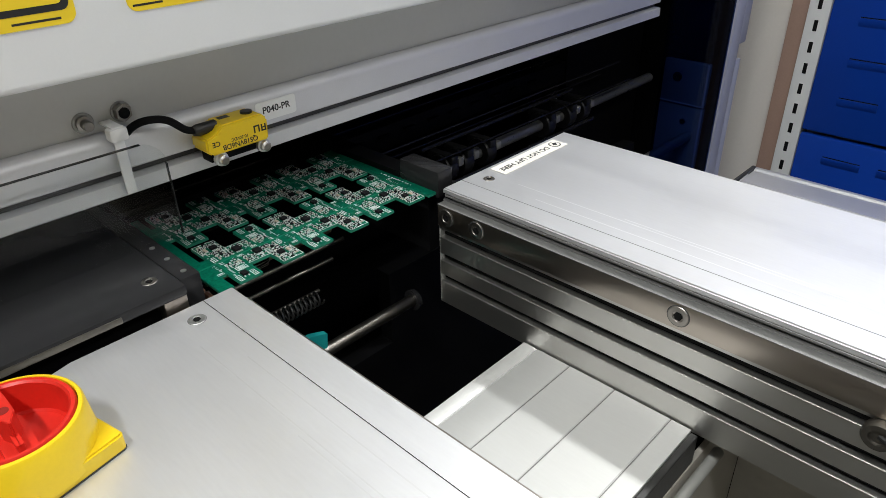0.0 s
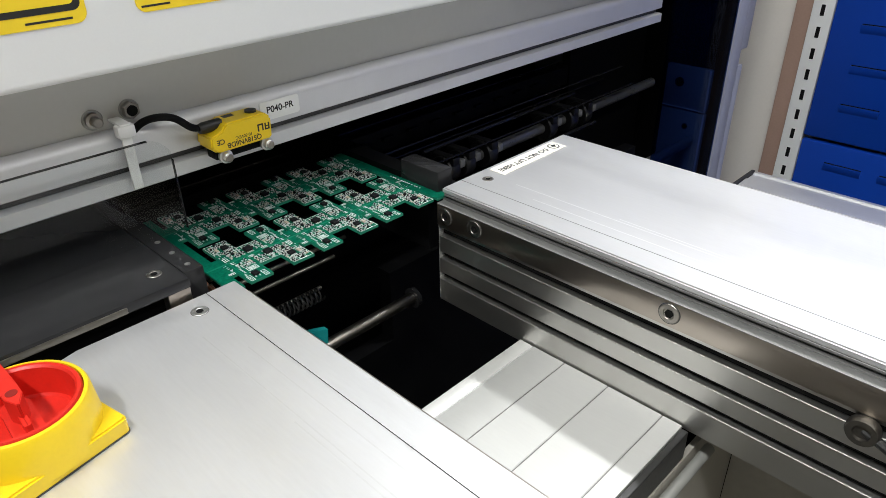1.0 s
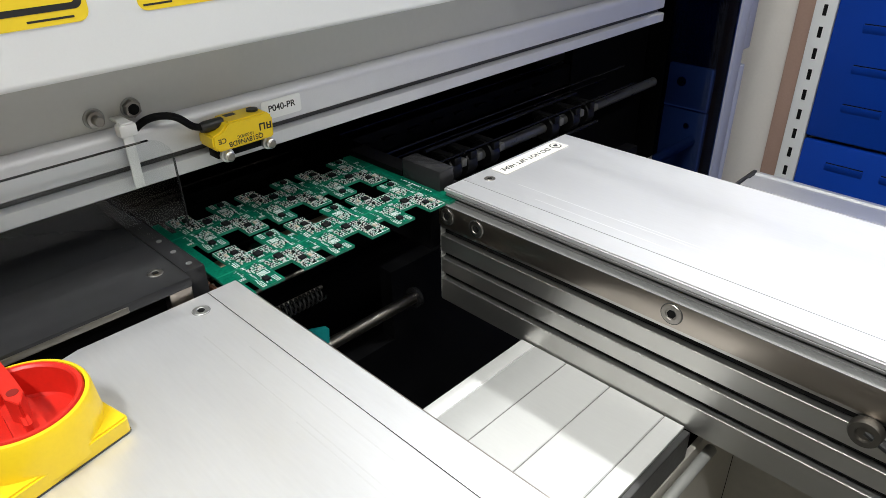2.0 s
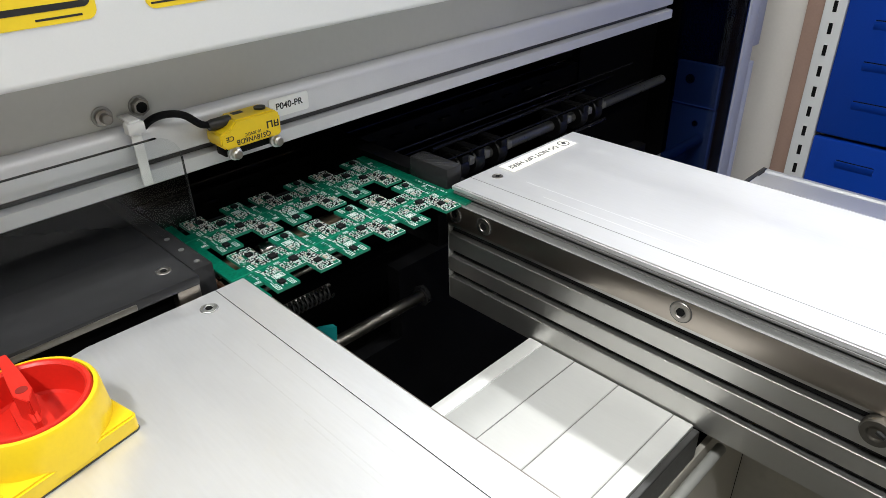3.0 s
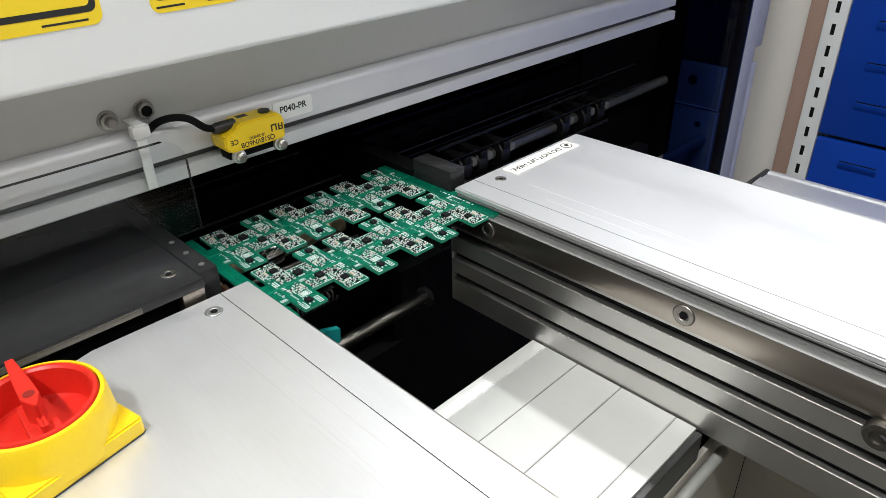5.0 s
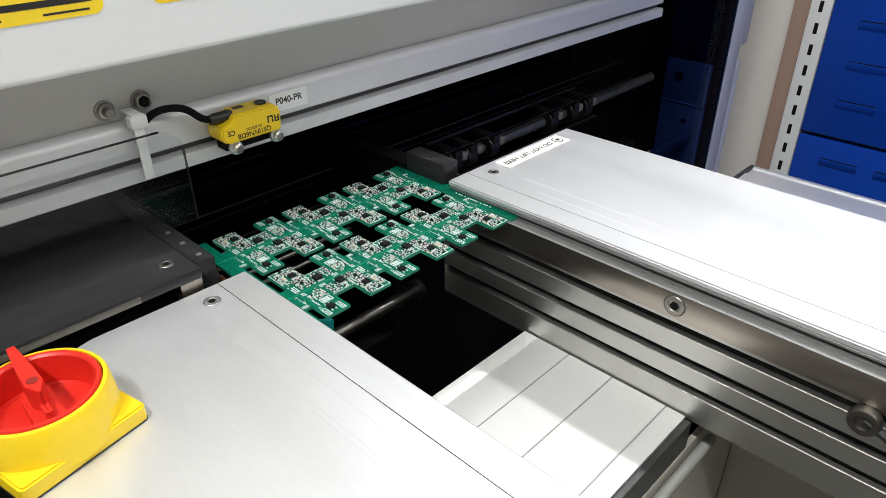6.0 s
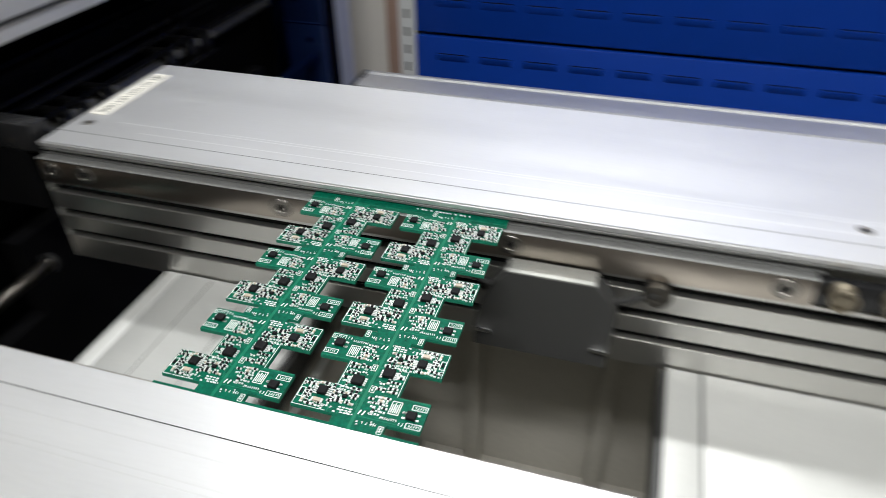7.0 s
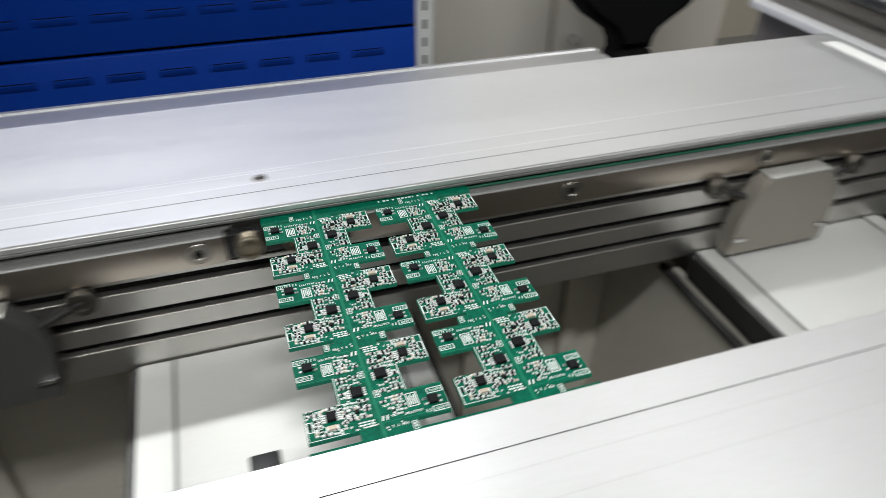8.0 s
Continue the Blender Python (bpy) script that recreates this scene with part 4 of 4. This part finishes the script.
def half_marks(seed):
    """Boxes of print, solder and small parts for one board, half of a unit: lists of (x0, x1, y0, y1, height)."""
    rnd = random.Random(seed)
    silk, tin, cer, dark, trace = [], [], [], [], []
    FLAT = 0.00004

    def outline(x, y, w, h, t=0.00022):
        silk.extend([(x - w, x + w, y + h - t, y + h, FLAT), (x - w, x + w, y - h, y - h + t, FLAT), (x - w, x - w + t, y - h, y + h, FLAT), (x + w - t, x + w, y - h, y + h, FLAT)])

    def lettering(x, y, n, step=0.00075, tall=0.00095):
        for k in range(n):
            if rnd.random() < 0.85:
                silk.append((x + k * step, x + k * step + 0.0002, y, y + tall, FLAT))
                e = rnd.choice((0.0, 0.4, 0.8)) * tall
                silk.append((x + k * step, x + k * step + 0.00052, y + e, y + e + 0.00018, FLAT))

    def small_part(x, y, long, k=1.0):
        a, b = (0.00046 * k, 0.00036 * k) if long else (0.00036 * k, 0.00046 * k)
        (dark if rnd.random() < 0.8 else cer).append((x - a, x + a, y - b, y + b, 0.0006 * k))
        for e in (-1, 1):
            ex, ey = (x + e * 0.00074 * k, y) if long else (x, y + e * 0.00074 * k)
            p, q = (0.00029 * k, 0.00044 * k) if long else (0.00044 * k, 0.00029 * k)
            tin.append((ex - p, ex + p, ey - q, ey + q, 0.00045 * k))

    def pads(x, y, long):
        for e in (-1, 1):
            ex, ey = (x + e * 0.00055, y) if long else (x, y + e * 0.00055)
            tin.append((ex - 0.00034, ex + 0.00034, ey - 0.00036, ey + 0.00036, 0.00025))

    def boxed_pads(x, y, w, h):
        outline(x, y, w, h, 0.00020)
        pads(x, y, w > h)

    def field(x0, x1, y0, y1, px, py, fill, mix, along=0.6):
        """Parts and print on a placing grid; mix: share of parts, pads, outlines, the rest short strokes."""
        for i in range(int((x1 - x0) / px + 0.3)):
            for j in range(int((y1 - y0) / py + 0.3)):
                x, y = x0 + (i + 0.5) * px + rnd.uniform(-1, 1) * 0.00022, y0 + (j + 0.5) * py + rnd.uniform(-1, 1) * 0.00018
                if rnd.random() > fill or any(abs(x - p[0]) < p[2] + 0.0007 and abs(y - p[1]) < p[3] + 0.0005 for p in PACKAGES):
                    continue
                k, long = rnd.random(), rnd.random() < along
                if k < mix[0]:
                    small_part(x, y, long, rnd.choice((0.8, 1.0, 1.0, 1.15)))
                elif k < mix[1]:
                    pads(x, y, long)
                elif k < mix[2]:
                    outline(x, y, 0.0008 if long else 0.0005, 0.0005 if long else 0.0008, 0.00018)
                else:
                    for e in (-0.0003, 0.0002):
                        silk.append((x - 0.0007, x + 0.0007, y + e, y + e + 0.00022, FLAT) if long else (x + e, x + e + 0.00022, y - 0.0007, y + 0.0007, FLAT))

    # tab: package between two outlined, numbered fields
    for y in (0.0171, 0.0090):
        outline(-0.0208, y, 0.0028, 0.0012, 0.00026)
        lettering(-0.0229, y - 0.0005, 5, 0.00085, 0.0010)
    for dy in (-0.0011, 0.0011):
        tin += [(-0.0219, -0.0209, 0.0134 + dy - 0.0003, 0.0134 + dy + 0.0003, 0.0004), (-0.0171, -0.0158, 0.0134 + dy - 0.0003, 0.0134 + dy + 0.0003, 0.0004)]
    tin.append((-0.0171, -0.0156, 0.0119, 0.0126, 0.0004))
    lettering(-0.0171, 0.0166, 3, 0.0006, 0.0014)
    # upright connector field
    outline(-0.0124, 0.0110, 0.0019, 0.0030, 0.00030)
    for k in range(4):
        silk.append((-0.0136 + k * 0.0007, -0.01325 + k * 0.0007, 0.0088 + 0.0006 * (k % 2), 0.0132, FLAT))
    # maker's mark: two leaning strokes with feet
    for k, x in enumerate((-0.0030, -0.0015)):
        for j in range(5):
            silk.append((x + j * 0.00010, x + j * 0.00010 + 0.0005, 0.0150 + j * 0.0004, 0.0154 + j * 0.0004, FLAT))
    lettering(-0.0145, 0.0158, 8, 0.0008, 0.0009)
    field(-0.0098, -0.0036, 0.0135, 0.0170, 0.0019, 0.0014, 0.65, (0.35, 0.80, 0.85), 0.8)
    field(-0.0098, -0.0008, 0.0072, 0.0135, 0.0020, 0.00155, 0.72, (0.50, 0.85, 0.88), 0.85)
    # boxed pad pairs at the waist and on the bridge to the next unit
    boxed_pads(-0.0016, 0.0050, 0.0010, 0.0016)
    boxed_pads(-0.0106, 0.0216, 0.0009, 0.0017)
    # printed line down the waist, stepped into the lower arm
    silk += [(-0.0115, -0.01128, -0.0061, 0.0062, FLAT), (-0.0115, -0.0098, -0.0063, -0.0061, FLAT), (-0.0100, -0.0098, -0.0120, -0.0061, FLAT)]
    field(-0.0106, -0.0028, -0.0005, 0.0058, 0.0019, 0.00150, 0.92, (0.66, 0.86, 0.92), 0.85)
    field(-0.0108, -0.0075, -0.0060, -0.0005, 0.0016, 0.00150, 0.85, (0.60, 0.85, 0.9), 0.5)
    for k in range(4):
        tin += [(-0.0079, -0.0070, -0.0046 + k * 0.0010, -0.0041 + k * 0.0010, 0.0004), (-0.0027, -0.0017, -0.0046 + k * 0.0010, -0.0041 + k * 0.0010, 0.0004)]
    field(-0.0108, -0.0012, -0.0145, -0.0061, 0.00172, 0.00140, 0.93, (0.62, 0.82, 0.90), 0.7)
    for j in range(3):
        for k in range(4):
            if rnd.random() < 0.85:
                silk.append((-0.0070 + k * 0.0014, -0.0060 + k * 0.0014, -0.0160 - j * 0.0011, -0.0155 - j * 0.0011, FLAT))
    # dense arm: package with a fan of leads, crystal, boxed part, many small parts
    for k in range(4):
        y = -0.0122 + k * 0.00092
        tin += [(-0.0184, -0.0168, y - 0.00022, y + 0.00022, 0.0004), (-0.0134, -0.0117, y - 0.00022, y + 0.00022, 0.0004)]
    cer.append((-0.0168, -0.0140, -0.0160, -0.0145, 0.0009))
    tin += [(-0.0175, -0.0169, -0.0161, -0.0144, 0.0006), (-0.0139, -0.0133, -0.0161, -0.0144, 0.0006)]
    outline(-0.0224, -0.0128, 0.0010, 0.0022, 0.00026)
    dark.append((-0.0228, -0.0220, -0.0136, -0.0120, 0.0007))
    field(-0.0234, -0.0108, -0.0092, -0.0066, 0.00155, 0.00128, 0.97, (0.66, 0.84, 0.90), 0.4)
    field(-0.0212, -0.0184, -0.0172, -0.0090, 0.00145, 0.00135, 0.97, (0.66, 0.84, 0.90), 0.4)
    field(-0.0184, -0.0108, -0.0182, -0.0160, 0.00165, 0.00115, 0.97, (0.6, 0.85, 0.90), 0.8)
    field(-0.0118, -0.0102, -0.0165, -0.0092, 0.00150, 0.00140, 0.95, (0.66, 0.84, 0.90), 0.4)
    silk += [(-0.0236, -0.0110, -0.0187, -0.0185, FLAT), (-0.0236, -0.0234, -0.0185, -0.0066, FLAT)]
    # copper under the mask
    for j in range(18):
        x, y = rnd.uniform(-0.0108, -0.001), rnd.uniform(-0.018, 0.018)
        ln = rnd.uniform(0.002, 0.006)
        trace += [(x, min(x + ln, -0.0007), y, y + 0.00032, 0.00002), (x, x + 0.00032, max(y - ln, -0.0188), y, 0.00002)]
    trace += [(-0.0236, -0.0110, 0.0064, 0.0067, 0.00002), (-0.0150, -0.0010, 0.0176, 0.0179, 0.00002), (-0.0170, -0.0155, 0.0134, 0.0137, 0.00002)]
    # plated holes along the seam and on the bridge
    for j in range(22):
        x, y = rnd.uniform(-0.0105, -0.0008), rnd.choice((rnd.uniform(0.0150, 0.0212), rnd.uniform(-0.0188, -0.0150), rnd.uniform(-0.0150, 0.0150)))
        w = rnd.choice((0.00018, 0.00025, 0.00032))
        tin.append((x - w, x + w, y - w, y + w, 0.00003))
    lettering(-0.0085, 0.0196, 7, 0.0008, 0.0010)
    return silk, tin, cer, dark, trace


def circuit_panel():
    """Origin at the leading edge's middle height, top face at z = TH, y as in the room."""
    t = thing("circuit_panel", (0.0, 0.0, 0.9424), "green circuit board panel with twelve populated units", "circuit board")
    bm = B()
    rects = [(-0.1005, 0.0010, -0.0042, 0.0046), (-0.1005, 0.0010, -0.1438, -0.1366)]
    cells = []
    for cx in COLUMNS:
        for k in range(3):
            cy = -0.0254 - PITCH * k
            cells.append((cx, cy))
            rects += [(cx - 0.0238, cx + 0.0119, cy + 0.0061, cy + 0.0190), (cx + 0.0119, cx + 0.0238, cy + 0.0061, cy + 0.0190), (cx - 0.0238, cx + 0.0238, cy - 0.0190, cy - 0.0061), (cx - 0.0119, cx + 0.0119, cy - 0.0061, cy + 0.0061),
                      (cx - 0.0119, cx + 0.0075, cy + 0.0190, cy + PITCH / 2 + 0.0012), (cx - 0.0075, cx + 0.0119, cy - PITCH / 2 - 0.0012, cy - 0.0190)]
        rects.append((cx - 0.0075, cx + 0.0119, -0.1400, -0.1320))
    xs = sorted({v for r in rects for v in r[:2]})
    ys = sorted({v for r in rects for v in r[2:]})
    filled = {(i, j) for i in range(len(xs) - 1) for j in range(len(ys) - 1)
              if any(r[0] <= (xs[i] + xs[i + 1]) / 2 <= r[1] and r[2] <= (ys[j] + ys[j + 1]) / 2 <= r[3] for r in rects)}
    made = {}

    def corner(i, j, z):
        if (i, j, z) not in made:
            made[i, j, z] = bm.verts.new((xs[i], ys[j], z))
        return made[i, j, z]
    for i, j in filled:
        ring = [(i, j), (i + 1, j), (i + 1, j + 1), (i, j + 1)]
        bm.faces.new([corner(*c, TH) for c in ring])
        bm.faces.new([corner(*c, 0.0) for c in ring[::-1]])
        for n, (di, dj) in enumerate(((0, -1), (1, 0), (0, 1), (-1, 0))):
            if (i + di, j + dj) not in filled:
                p, q = ring[n], ring[(n + 1) % 4]
                bm.faces.new([corner(*p, 0.0), corner(*q, 0.0), corner(*q, TH), corner(*p, TH)])
    body = part("substrate", bm, MASK, t, "green solder-masked substrate")
    body.data.materials.append(CORE)
    for p in body.data.polygons:
        if abs(p.normal.z) < 0.5:
            p.material_index = 1
    sets = half_marks(7)
    for name, items, material in zip(("silkscreen", "solder", "ceramic", "resistor_mass", "copper_trace"), sets, (SILK, TIN, CERAMIC, CHIP, TRACE)):
        verts, faces = [], []
        for cx, cy in cells:
            for s in (1, -1):
                for x0, x1, y0, y1, h in items:
                    ax, bx, ay, by = sorted((cx + s * x0, cx + s * x1)) + sorted((cy + s * y0, cy + s * y1))
                    n = len(verts)
                    verts += [(ax, ay, TH), (bx, ay, TH), (bx, by, TH), (ax, by, TH), (ax, ay, TH + h), (bx, ay, TH + h), (bx, by, TH + h), (ax, by, TH + h)]
                    faces += [tuple(n + i for i in f) for f in ((4, 5, 6, 7), (0, 1, 5, 4), (1, 2, 6, 5), (2, 3, 7, 6), (3, 0, 4, 7))]
        me = bpy.data.meshes.new(name)
        me.from_pydata(verts, [], faces)
        me.materials.append(material)
        o = new(name, me)
        o.parent = t
        tagged(o, kind="stuff")
    for k in COLUMNS:
        bm = B(); box(bm, k - 0.0006, k + 0.0006, -0.1436, 0.0040, TH - 0.0002, TH + 0.00003); part("score_line", bm, TRACE, t, "paler green score line")
    shared = {}
    for cx, cy in cells:
        for s in (1, -1):
            for i, (x, y, w, h, tall) in enumerate(PACKAGES):
                if i not in shared:
                    bm = B(); box(bm, -w, w, -h, h, 0.0, tall, 0.0002, 1)
                    shared[i] = mesh_of("chip", bm, CHIP)
                o = new("chip", shared[i])
                o.parent = t
                o.matrix_basis = pose(cx + s * x, cy + s * y, TH + 0.0001)
    x = -0.045
    rnd = random.Random(3)
    while x < -0.018:
        w = rnd.choice((0.0008, 0.0011, 0.0014))
        bm = B(); box(bm, x, x + w, -0.0016, -0.0006, TH, TH + 0.00005); part("print_bar", bm, SILK, t)
        x += w + rnd.choice((0.0005, 0.0005, 0.0016))
    return t


panel = circuit_panel()
LEAD = [(0, -0.0090), (0.5, -0.0047), (1, -0.0012), (1.5, 0.0036), (2.2, 0.0086), (3, 0.0140), (3.5, 0.0182), (4, 0.0238), (4.5, 0.0282), (5.2, 0.0345), (5.8, 0.0425), (6.0, 0.0520), (6.1, 0.0600), (6.2, 0.0755), (6.3, 0.0972), (6.4, 0.1220),
        (6.5, 0.1470), (7.0, 0.2733), (7.5, 0.4018), (8.0, 0.5295)]


def motions():
    walk(panel, [(t, pose(x, 0.0, 0.9424)) for t, x in LEAD])


motions()
